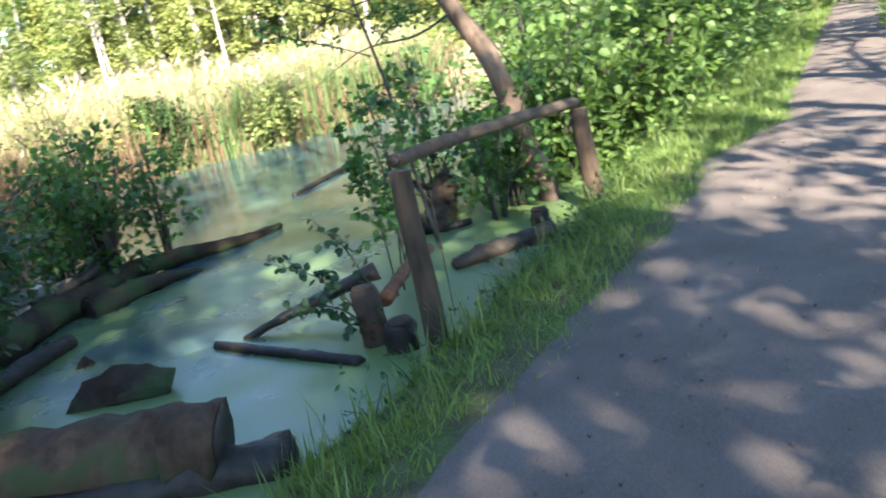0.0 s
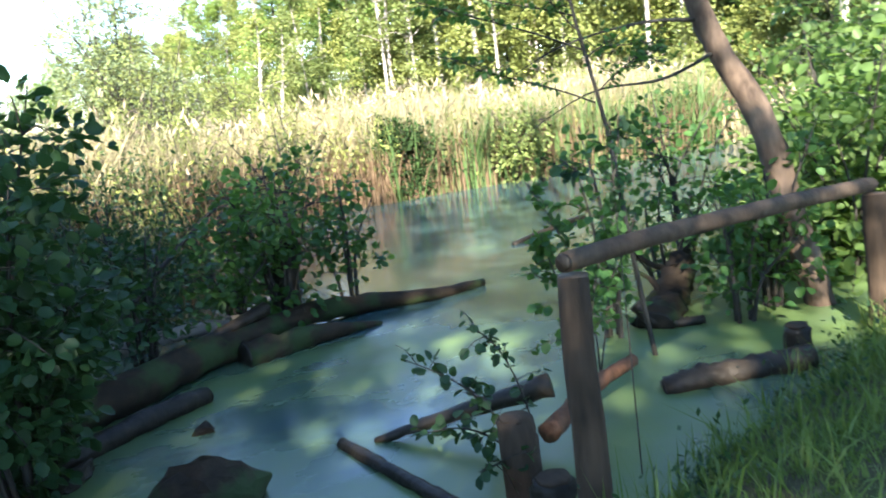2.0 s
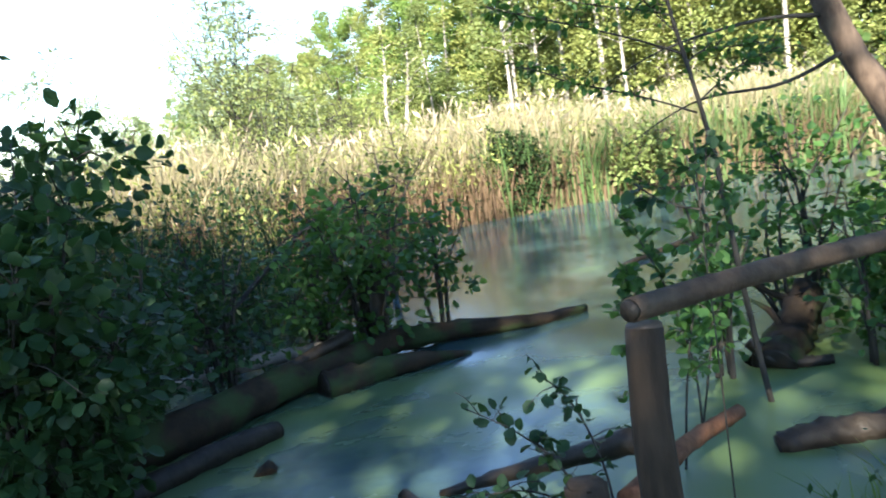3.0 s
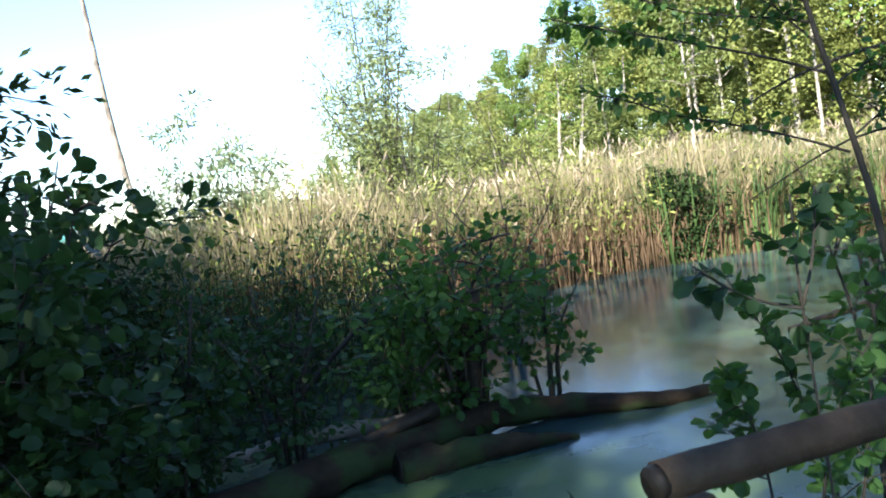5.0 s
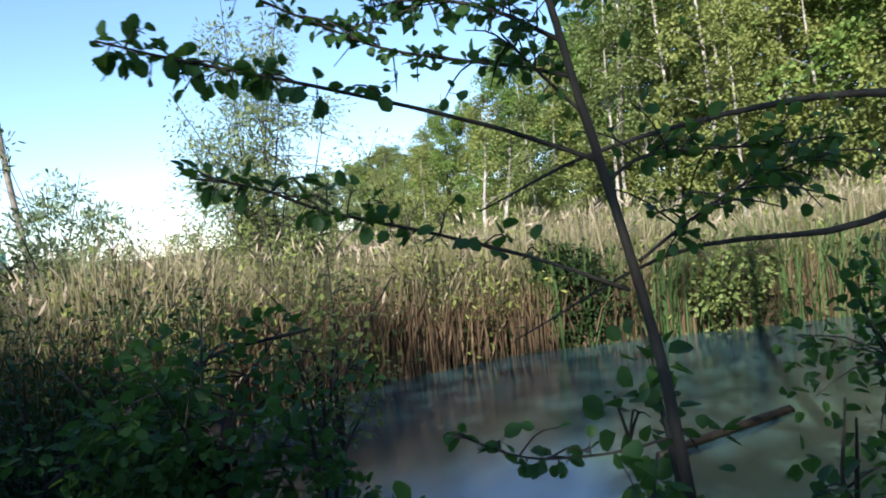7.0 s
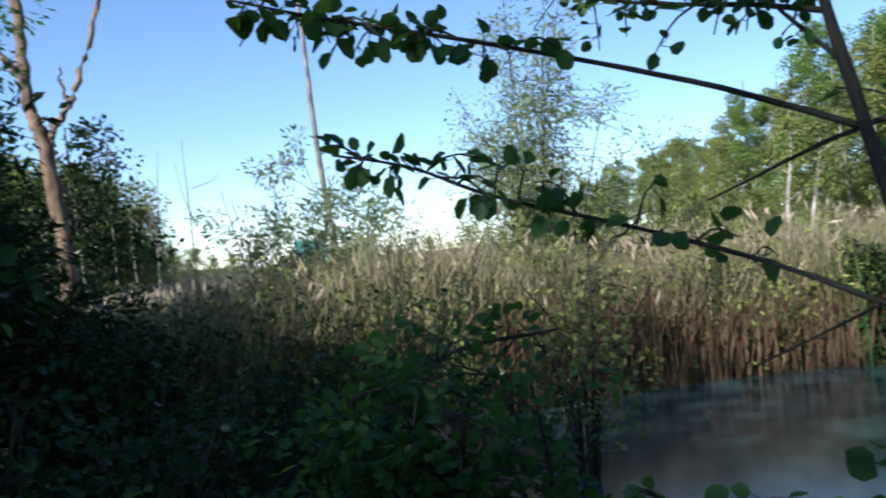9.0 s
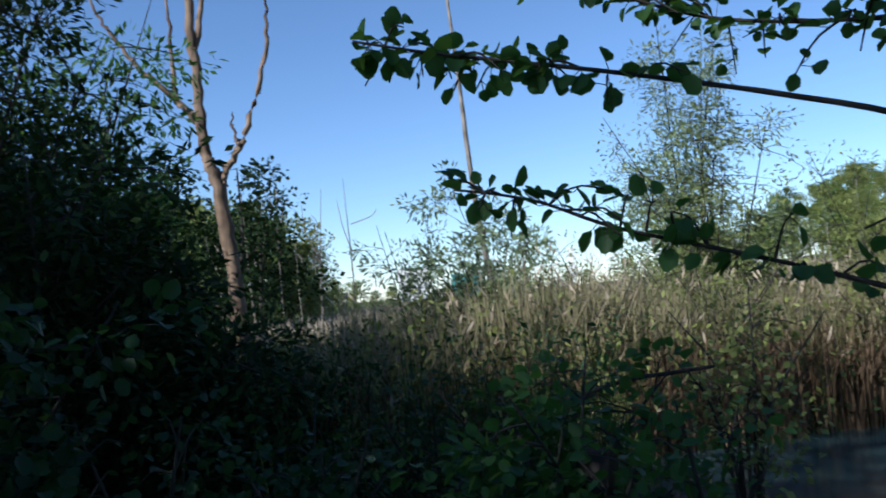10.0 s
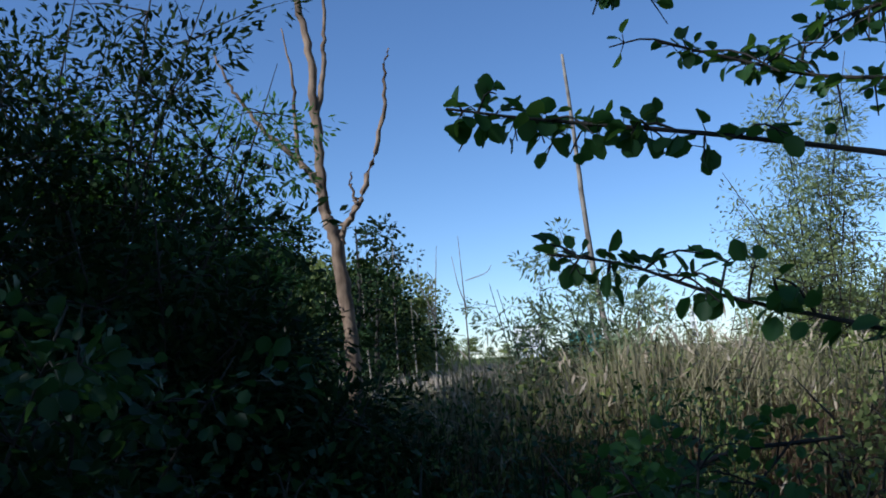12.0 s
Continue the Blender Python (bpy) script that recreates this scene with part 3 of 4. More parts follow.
leafy_branch(sap, rel([(-0.847, -0.695, 2.050), (-0.937, -0.653, 2.166), (-1.023, -0.674, 2.255)]), 0.0050, 20, 0.035, 27, 0.2, 6, 0.11)
leafy_branch(sap, rel([(-0.900, -0.680, 2.323), (-0.727, -0.548, 2.457), (-0.509, -0.479, 2.489)]), 0.0065, 50, 0.039, 28, 0.1, 14, 0.16)
leafy_branch(sap, rel([(-0.693, -0.768, 1.280), (-0.862, -0.748, 1.253), (-1.068, -0.743, 1.267), (-1.243, -0.757, 1.349)]), 0.0043, 18, 0.039, 29, 0.4, 6, 0.09)
leafy_branch(sap, rel([(-0.951, -0.658, 2.630), (-1.209, -0.541, 2.697), (-1.479, -0.498, 2.614), (-1.686, -0.500, 2.525)]), 0.0065, 70, 0.039, 30, 0.1, 20, 0.17)
leafy_branch(sap, rel([(-0.924, -0.662, 2.561), (-0.582, -0.502, 2.626), (-0.280, -0.342, 2.588)]), 0.0065, 60, 0.039, 31, 0.1, 18, 0.17)

# shrub shoots close to the post and under the sapling
for at, pts, seed, sz, many in (
        ((-2.05, -1.62, -0.05), [(0, 0, 0), (-0.1, 0.1, 0.3), (-0.24, 0.2, 0.48), (-0.42, 0.34, 0.6)], 41, 0.06, 20),
        ((-2.05, -1.62, -0.05), [(0, 0, 0), (-0.14, 0.03, 0.2), (-0.3, 0.06, 0.3), (-0.5, 0.1, 0.32)], 42, 0.062, 20),
        ((-2.0, -1.65, -0.05), [(0, 0, 0), (-0.04, 0.0, 0.35), (-0.12, 0.05, 0.62), (-0.24, 0.1, 0.78)], 43, 0.056, 22),
        ((-2.1, -1.7, -0.05), [(0, 0, 0), (-0.08, -0.06, 0.12), (-0.2, -0.12, 0.2), (-0.34, -0.16, 0.22)], 44, 0.06, 16),
        ((-1.55, -1.35, -0.05), [(0, 0, 0), (0.02, 0.05, 0.5), (0.0, 0.1, 0.85), (-0.08, 0.14, 1.05)], 46, 0.06, 48),
        ((-1.45, -1.3, -0.05), [(0, 0, 0), (0.08, 0.02, 0.5), (0.16, 0.0, 0.85), (0.3, -0.02, 1.1)], 48, 0.06, 52),
        ((-1.2, -1.1, -0.05), [(0, 0, 0), (0.05, 0.1, 0.45), (-0.05, 0.2, 0.95), (-0.2, 0.3, 1.3)], 49, 0.06, 56),
        ((-1.15, -1.0, -0.05), [(0, 0, 0), (0.1, -0.02, 0.5), (0.22, 0.02, 1.0), (0.3, 0.05, 1.35)], 50, 0.06, 56)):
    # shoots by the post and behind the rail: alder leaf coloured darker as shaded
    ob = empty("alder_shoot", at, "young alder shoot with round dark green leaves", "shoot", "alder shoots at the water")
    leafy_branch(ob, pts, 0.007, many, sz, seed, 0.3, 8, 0.15, leaf=shade_tone_alder if seed < 46 else alder_leaf, name="stem")
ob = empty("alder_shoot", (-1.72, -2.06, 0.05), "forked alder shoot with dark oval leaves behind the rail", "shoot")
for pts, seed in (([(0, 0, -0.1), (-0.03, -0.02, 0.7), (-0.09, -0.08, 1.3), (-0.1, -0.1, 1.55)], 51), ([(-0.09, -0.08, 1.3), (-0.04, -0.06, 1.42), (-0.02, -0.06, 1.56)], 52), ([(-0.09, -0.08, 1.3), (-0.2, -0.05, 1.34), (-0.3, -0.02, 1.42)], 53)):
    leafy_branch(ob, pts, 0.004, 9, 0.05, seed, 0.55, 2, 0.05, leaf=shade_tone_alder, name="stem")

# ---- leaning pine trunk by the second post ----
lean_tree = empty("leaning_tree", (0.98, -0.86, -0.05), "leaning tree with flaking reddish bark over the pond", "tree")
sh = Shape()
tube(sh, spline([(0, 0, -0.1), (-0.16, 0.14, 0.8), (-0.28, 0.26, 1.43), (-0.42, 0.42, 1.85), (-0.55, 0.54, 2.3), (-0.75, 0.75, 3.4), (-0.9, 1.0, 5.2), (-0.9, 1.2, 7.5)], 34), 0.11, 0.05, 12, 0.06)
part("trunk", sh, pine_bark, lean_tree)
for k, pts in enumerate(([(-0.5, 0.5, 2.12), (-1.0, 0.55, 2.14), (-1.6, 0.6, 2.05), (-2.0, 0.62, 1.9)], [(-0.45, 0.43, 1.9), (-0.9, 0.5, 1.75), (-1.4, 0.65, 1.72), (-1.9, 0.75, 1.5)],
                         [(-0.62, 0.6, 2.7), (-1.2, 0.8, 2.9), (-1.7, 1.0, 3.3)], [(-0.8, 0.8, 3.8), (-0.2, 1.0, 4.1), (0.5, 1.3, 4.3)])):
    sh = Shape()
    tube(sh, spline(pts, 14), 0.017, 0.0025, 6, 0.06, power=0.8)
    part("limb", sh, alder_bark, lean_tree)
sh = Shape()
rng = np.random.default_rng(5)
for c in [(-0.9, 1.0, 4.6), (-0.3, 1.4, 5.2), (-1.6, 1.2, 5.0), (-0.9, 1.2, 6.0), (-0.4, 0.6, 6.6), (-1.3, 1.7, 6.8), (-0.9, 1.2, 7.6), (0.3, 1.3, 4.4), (-1.7, 1.0, 3.4)]:
    for j in range(5):
        q, d = clumps(rng, np.array(c) + rng.normal(0, 0.4, 3), (0.4, 0.4, 0.3), 70)
        leaves(sh, q, d, 0.07, 0.055)
part("crown", sh, alder_leaf, lean_tree)

# ---- shrubs round the pond ----
A = "dark green alder bush growing out of the fallen trunk"
shrub("alder_bush", (-2.15, 1.95, 0.08), 1.75, 0.72, 8, 84, 16, alder_leaf, 0.075, A, seed=51, fine=True, tuft=0.15, narrow=0.8)
shrub("alder_bush", (-1.55, 1.95, 0.06), 1.2, 0.45, 4, 18, 13, alder_leaf, 0.066, A, seed=52, fine=True, tuft=0.14, narrow=0.8)
shrub("alder_bush", (-2.6, 1.75, 0.06), 1.05, 0.45, 5, 30, 15, alder_leaf, 0.066, A, seed=53, fine=True, tuft=0.14, narrow=0.8)
# these bushes get their shade from darkened leaf colour
L = "dense alder bush at the pond's edge, leaf colour darkened for shade"
shrub("alder_bush", (-4.25, -0.35, -0.1), 2.25, 0.62, 9, 130, 24, shade_tone_alder, 0.08, L, seed=54, fine=True, tuft=0.17, narrow=0.85)
shrub("alder_bush", (-4.55, 0.55, -0.1), 2.2, 0.8, 9, 130, 24, shade_tone_alder, 0.078, L, seed=55, fine=True, tuft=0.18, narrow=0.85)
shrub("alder_bush", (-3.9, 0.95, 0.0), 1.35, 0.6, 6, 60, 15, shade_tone_alder, 0.062, L, seed=56, fine=True, tuft=0.17, narrow=0.8)
shrub("alder_bush", (-3.35, 1.5, 0.0), 1.3, 0.5, 6, 46, 15, shade_tone_alder, 0.062, L, seed=57, fine=True, tuft=0.17, narrow=0.8)
shrub("alder_bush", (-5.6, 1.2, 0.0), 1.9, 1.0, 9, 140, 30, shade_tone_leaf, 0.075, L, seed=58, tuft=0.22)
shrub("alder_bush", (-3.4, 3.3, 0.0), 1.35, 0.8, 6, 44, 16, shade_tone_alder, 0.065, L, seed=60, tuft=0.2)
shrub("alder_bush", (-1.4, 4.2, 0.0), 1.8, 0.7, 6, 56, 16, olive_leaf, 0.065, "olive green bush in front of the reeds", seed=61, tuft=0.2)

shrub("alder_bush", (0.45, 0.15, -0.05), 1.15, 0.6, 6, 22, 13, alder_leaf, 0.068, "alder bush standing in the pond behind the rail", seed=70, fine=True, tuft=0.16, narrow=0.85)
shrub("alder_bush", (0.3, -0.75, -0.05), 1.1, 0.4, 5, 15, 11, alder_leaf, 0.066, "alder bush standing in the pond behind the rail", seed=71, fine=True, tuft=0.14, narrow=0.85)
shrub("alder_bush", (0.72, -0.62, -0.05), 1.5, 0.45, 7, 54, 15, alder_leaf, 0.075, "leafy bush round the foot of the leaning tree", seed=73, fine=True, tuft=0.17, narrow=0.85)
shrub("alder_bush", (2.3, 8.9, 0.0), 1.5, 0.6, 9, 110, 26, shade_tone_leaf, 0.09, "dark rounded bush on the far shore", seed=74, tuft=0.22)
shrub("alder_bush", (4.4, 8.6, 0.0), 1.5, 0.8, 8, 90, 24, olive_leaf, 0.09, "olive green bush on the far shore", seed=75, tuft=0.25)
shrub("alder_bush", (-0.9, 9.4, 0.0), 1.6, 0.7, 8, 90, 24, olive_leaf, 0.08, "olive green bush on the far shore", seed=76, tuft=0.22, narrow=0.5)
shrub("alder_bush", (-0.5, -0.35, -0.05), 1.55, 0.35, 4, 26, 12, alder_leaf, 0.07, "slender alder bush round the sapling's foot", seed=77, fine=True, tuft=0.13, narrow=0.85)
shrub("alder_bush", (1.6, 1.2, -0.05), 1.6, 0.8, 7, 38, 15, alder_leaf, 0.075, "leafy bush hanging over the pond", seed=72, fine=True, tuft=0.2, narrow=0.85)

for k, (x, y, h, s) in enumerate(((-3.25, 7.23, 2.0, 0.9), (-1.71, 8.00, 2.4, 0.9), (0.19, 9.11, 2.3, 0.9), (-4.25, 8.60, 2.2, 1.0), (-5.18, 6.52, 1.7, 0.9), (2.42, 9.77, 1.7, 0.7), (-5.90, 9.67, 1.9, 1.0), (-6.92, 12.16, 1.7, 1.0))):
    shrub("willow_bush", (x, y, 0.0), h, s, 10, 120, 24, olive_leaf, 0.065, "fine-leaved willow bush at the edge of the reeds", group="willow bushes by the reeds", seed=170 + k, tuft=0.22, narrow=0.38, low=0.1)

# willow bushes rising out of the reeds
W = "tall grey-green willow bush rising from the reeds"
shrub("willow_bush", (-1.70, 10.63, 0.0), 4.2, 1.6, 14, 280, 26, olive_leaf, 0.08, W, seed=63, tuft=0.28, narrow=0.4)
shrub("willow_bush", (0.32, 12.54, 0.0), 3.6, 1.5, 12, 200, 26, olive_leaf, 0.08, W, seed=64, tuft=0.28, narrow=0.4)
shrub("willow_bush", (-3.57, 10.32, 0.0), 2.8, 1.3, 10, 180, 26, olive_leaf, 0.08, W, seed=65, tuft=0.28, narrow=0.4)
T = "wispy pale willow tree standing in the reed bed"
shrub("willow_tree", (-2.1, 11.6, 0.0), 6.0, 1.35, 13, 430, 46, willow_leaf, 0.11, T, "tree", seed=66, tuft=0.26, low=0.2, stem_r=0.024, narrow=0.3, lean=(0.2, 0))
shrub("willow_tree", (-4.2, 7.9, 0.0), 3.4, 1.0, 13, 300, 40, willow_leaf, 0.09, T, "tree", seed=67, tuft=0.17, low=0.25, stem_r=0.014, narrow=0.34)
shrub("willow_tree", (-5.1, 7.7, 0.0), 2.8, 0.65, 8, 130, 34, willow_leaf, 0.085, T, "tree", seed=68, tuft=0.15, low=0.25, stem_r=0.012, narrow=0.34)

# hazel bushes along the path
H = "sunlit bright green hazel bush beside the path"
for k, (u, v, h, s) in enumerate(((1.75, -0.9, 2.5, 0.9), (2.9, -1.6, 2.4, 0.9), (3.3, -0.4, 3.2, 1.2), (4.8, -1.5, 2.6, 1.0), (6.4, -1.7, 3.0, 1.1), (6.0, 0.3, 4.0, 1.5), (8.4, -1.8, 2.8, 1.1), (10.6, -1.6, 3.2, 1.2),
                                  (13.2, -1.7, 3.4, 1.3), (16.5, -1.6, 3.6, 1.4), (21, -1.6, 4, 1.6), (26, -1.5, 4.2, 1.8), (9.5, 1.2, 4.5, 1.8), (13, 2.0, 5.0, 2.0))):
    x, y = near(u, v)
    shrub("hazel_bush", (x, y, ground_z(x, y)), h, s, 9, int(90 + 40 * s), 22, hazel_leaf, 0.1, H, group="hazel bushes along the path", seed=80 + k, tuft=0.24, narrow=0.85, low=0.08, fine=k < 4)
for k, (u, v, h, s) in enumerate(((8.4, -5.2, 1.5, 0.6), (10, -5.4, 2.2, 0.8), (13, -5.5, 2.6, 1.0), (16.5, -5.5, 3.0, 1.1), (21, -5.7, 3.6, 1.4), (27, -5.9, 4.2, 1.7))):
    x, y = near(u, v)
    shrub("hazel_bush", (x, y, ground_z(x, y)), h, s, 8, 110, 20, hazel_leaf, 0.1, "green bush on the far side of the path", group="hazel bushes along the path", seed=100 + k, tuft=0.26, narrow=0.85, low=0.08)

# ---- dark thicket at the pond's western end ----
D = "tall willow thicket, light and shade set by leaf colour"
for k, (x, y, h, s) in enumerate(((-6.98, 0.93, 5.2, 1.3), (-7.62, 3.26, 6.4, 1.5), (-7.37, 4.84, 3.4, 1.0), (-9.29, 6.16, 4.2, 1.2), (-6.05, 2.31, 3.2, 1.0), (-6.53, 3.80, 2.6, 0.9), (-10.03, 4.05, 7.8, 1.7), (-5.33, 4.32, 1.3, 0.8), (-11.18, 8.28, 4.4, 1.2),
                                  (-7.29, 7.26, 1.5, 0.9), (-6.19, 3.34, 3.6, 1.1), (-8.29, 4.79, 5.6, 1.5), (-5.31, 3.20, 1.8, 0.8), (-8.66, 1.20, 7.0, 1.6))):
    # leaf colour carries the shade; the paler leaf marks the lit bushes
    shrub("willow_thicket", (x, y, 0.0), h, s, 11, int(270 * s), 44, alder_leaf if k in (2, 3, 11) else shade_tone_leaf, 0.12, D, "thicket", group="dark thicket", seed=120 + k, tuft=0.34, narrow=0.38, low=0.1, stem_r=0.035)
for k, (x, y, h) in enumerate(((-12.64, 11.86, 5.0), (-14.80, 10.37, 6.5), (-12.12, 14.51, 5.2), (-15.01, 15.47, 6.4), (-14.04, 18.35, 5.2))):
    tree("thicket_tree", (x, y, 0.0), h, 0.1, 0.1, 1.7, 60, 40, shade_tone_leaf, 0.14, alder_bark, "dark green bushy tree behind the dead tree", seed=140 + k, group="dark thicket", tuft=0.5)

# ---- dead forked tree, dead pole and bare stems ----
dead = empty("dead_tree", (-9.17, 9.81, 0.0), "bare dead forked tree with peeled pale wood", "dead tree")
D0 = np.array((-9.17, 9.81, 0.0))
for nm, pts, r0, r1 in (
        ("trunk", [(-9.12, 9.83, -0.2), (-9.17, 9.81, 1.24), (-9.24, 9.76, 2.73), (-9.39, 9.66, 4.02), (-9.52, 9.57, 4.56), (-9.57, 9.54, 5.94), (-9.61, 9.50, 7.16), (-9.82, 9.35, 8.5), (-9.91, 9.30, 9.6)], 0.155, 0.045),
        ("limb", [(-9.32, 9.71, 3.9), (-9.25, 9.76, 4.1), (-8.98, 9.94, 4.63), (-8.60, 10.17, 6.01), (-8.55, 10.19, 6.7), (-8.46, 10.25, 7.28)], 0.085, 0.015),
        ("limb", [(-9.52, 9.57, 4.7), (-9.70, 9.44, 5.15), (-10.33, 8.96, 5.95), (-10.61, 8.70, 6.5), (-10.88, 8.49, 7.2)], 0.065, 0.015),
        ("limb", [(-9.57, 9.54, 5.0), (-9.82, 9.35, 5.35), (-9.86, 9.31, 6.65), (-9.99, 9.22, 7.67)], 0.06, 0.012),
        ("limb", [(-9.59, 9.52, 5.9), (-9.45, 9.63, 6.8), (-9.41, 9.65, 7.57), (-9.37, 9.67, 8.9)], 0.065, 0.02),
        ("twig", [(-9.04, 9.89, 4.5), (-9.11, 9.85, 4.8), (-9.10, 9.85, 5.08)], 0.035, 0.012),
        ("twig", [(-9.18, 9.79, 1.6), (-9.76, 9.58, 2.1), (-10.19, 9.44, 2.4)], 0.03, 0.01)):
    sh = Shape()
    ln = spline([np.array(p) - D0 for p in pts], 7 * len(pts))
    ln[1:-1] += np.random.default_rng(len(pts)).normal(0, 0.018, ln[1:-1].shape)
    tube(sh, ln, r0, r1, 10, 0.09, power=0.8)
    part(nm, sh, dead_wood, dead)

pole = empty("dead_tree", (-10.55, 29.55, 0), "tall bare dead trunk standing in the reeds", "dead tree")
sh = Shape()
tube(sh, spline([(0, 0, -0.2), (-0.2, -0.1, 2.0), (-0.6, -0.28, 6.15), (-0.8, -0.37, 10.4), (-0.98, -0.47, 13.5)], 26), 0.15, 0.055, 9, 0.06)
part("trunk", sh, grey_wood, pole)
sh = Shape()
tube(sh, [(-0.8, -0.36, 10.6), (-0.95, -0.4, 10.8)], 0.04, 0.02, 5)
part("broken_branch", sh, grey_wood, pole)
rng = np.random.default_rng(8)
for k in range(14):
    x, y = rng.uniform(-21, -15), rng.uniform(11, 20)
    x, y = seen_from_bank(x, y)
    h = rng.uniform(3.6, 5.4)
    ob = empty("bare_stem", (x, y, 0), "thin bare dead stem rising above the thicket", "dead tree", "bare dead stems")
    for j in range(3):
        sh = Shape()
        b = np.array([0, 0, h * (0.45 + 0.15 * j)]) if j else np.zeros(3)
        w = 0.12 if j == 0 else 0.4
        e = np.array([rng.normal(0, w), rng.normal(0, w), h * (1 if j == 0 else rng.uniform(0.8, 1.0))])
        tube(sh, spline([b, (b + e) / 2 + rng.normal(0, 0.08, 3), e], 8), 0.035 if j == 0 else 0.018, 0.008, 5, 0.08)
        part("stem" if j == 0 else "twig", sh, grey_wood, ob)


# ---- reed beds ----
def reed_bed(name, count, place, height, width, mat, label, seed, plume=None, bend=0.4):
    """Upright blades, each bent once, over an area given by place(rng, n)."""
    rng = np.random.default_rng(seed)
    xy = place(rng, count)
    n = len(xy)
    z0 = np.array([max(-0.05, ground_z(*p)) for p in xy])
    tall = 0.85 + 0.3 * np.array([noise.noise((p[0] * 0.5, p[1] * 0.5, seed)) + 0.5 for p in xy])
    h = height * rng.uniform(0.5, 1.05, n) * tall
    ang = rng.uniform(0, 2 * math.pi, n)
    d = np.stack([np.cos(ang), np.sin(ang), 0 * ang], 1)
    side = np.stack([-np.sin(ang + rng.normal(0, 1, n)), np.cos(ang + rng.normal(0, 1, n)), 0 * ang], 1) * (width * rng.uniform(0.6, 1.3, n))[:, None]
    foot = np.stack([xy[:, 0], xy[:, 1], z0 - 0.05], 1)
    lean = (rng.uniform(0.1, 1, n) ** 2 * 1.6 * bend * h)[:, None] * d
    mid = foot + lean * 0.35 + np.array([0, 0, 1.0]) * (h * 0.6)[:, None]
    tip = foot + lean + np.array([0, 0, 1.0]) * h[:, None]
    sh = Shape()
    k = np.arange(n)[:, None]
    sh.add(np.stack([foot - side * 0.5, foot + side * 0.5, mid + side * 0.5, mid - side * 0.5, tip], 1), k * 5 + np.array([[0, 1, 2, 3]]))
    sh.f.append(k * 5 + np.array([[3, 2, 4]]))
    ob = part(name, sh, mat)
    tagged(ob, label, "reeds", kind="stuff")
    if plume:
        pl = Shape()
        pick = rng.random(n) < 0.08
        q = tip[pick] - np.array([0, 0, 0.1])
        for j in range(2):
            leaves(pl, q + rng.normal(0, 0.03, q.shape), d[pick] + np.array([0, 0, 1.2]), 0.2, width * 0.8 + 0.01, False, 0, rng)
        tagged(part("reed_plumes", pl, plume), "pale feathery seed heads above the reeds", "reeds", kind="stuff")


def shore_band(v0, v1, u0, u1):
    def place(rng, n):
        u = rng.uniform(u0, u1, n)
        far = 7.3 + 0.8 * np.sin(u * 0.45) - 0.12 * np.maximum(0, u - 4) - 0.35 * np.maximum(0, -u - 1)
        v = far + v0 + (v1 - v0) * rng.random(n) ** 1.3
        return np.stack([0.95 * u - 0.31 * v, 0.31 * u + 0.95 * v], 1)
    return place


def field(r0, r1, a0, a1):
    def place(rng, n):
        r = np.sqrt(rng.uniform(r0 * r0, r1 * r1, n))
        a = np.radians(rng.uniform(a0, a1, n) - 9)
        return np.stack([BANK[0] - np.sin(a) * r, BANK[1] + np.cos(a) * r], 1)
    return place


reed_bed("reed_bed", 15000, shore_band(-0.35, 1.6, -7, 14), 1.3, 0.022, reed_brown, "brown dry reed stems at the water's edge", 201)
reed_bed("reed_bed", 32000, shore_band(0.2, 5, -3.5, 14), 1.8, 0.022, reed_blade, "tall sunlit tan reeds behind the pond", 202, reed_plume)
reed_bed("reed_bed", 3200, shore_band(-0.4, 2.5, 4.5, 12), 1.85, 0.028, reed_green, "green bulrush leaves at the far bank", 203)
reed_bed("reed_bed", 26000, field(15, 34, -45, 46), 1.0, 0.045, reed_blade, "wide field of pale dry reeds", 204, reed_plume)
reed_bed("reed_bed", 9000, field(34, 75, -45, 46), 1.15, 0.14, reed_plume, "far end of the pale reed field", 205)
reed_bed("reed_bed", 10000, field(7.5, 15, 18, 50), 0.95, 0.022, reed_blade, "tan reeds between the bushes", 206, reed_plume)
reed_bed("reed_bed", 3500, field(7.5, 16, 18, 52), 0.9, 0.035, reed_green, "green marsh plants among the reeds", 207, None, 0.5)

# ---- leafy marsh plants that break up the reeds ----
def marsh_plants(count, place, mat, label, seed, low, high, size, per=14):
    rng = np.random.default_rng(seed)
    sh = Shape()
    for x, y in place(rng, count):
        h = rng.uniform(low, high)
        top = np.array([x + rng.normal(0, 0.12), y + rng.normal(0, 0.12), h])
        ln = spline([(x, y, -0.05), (x + rng.normal(0, 0.05), y, h * 0.5), top], 5)
        tube(sh, ln, 0.006, 0.003, 3, 0, rng, False)
        q = ln[rng.integers(1, 5, per)] + rng.normal(0, 0.09, (per, 3))
        leaves(sh, q, rng.normal(0, 1, (per, 3)), size, size * 0.42, False, 0.2, rng)
    tagged(part("marsh_plants", sh, mat), label, "marsh plants", kind="stuff")


marsh_plants(1100, shore_band(-0.3, 2.2, -8, 14), olive_leaf, "olive leafy plants among the reeds at the shore", 211, 0.6, 1.9, 0.1)
marsh_plants(700, shore_band(-0.4, 1.0, -8, 14), shade_tone_leaf, "dark leafy plants at the reeds' foot", 212, 0.4, 1.3, 0.1)
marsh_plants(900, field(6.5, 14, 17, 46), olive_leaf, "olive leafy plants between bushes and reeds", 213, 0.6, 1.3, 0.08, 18)
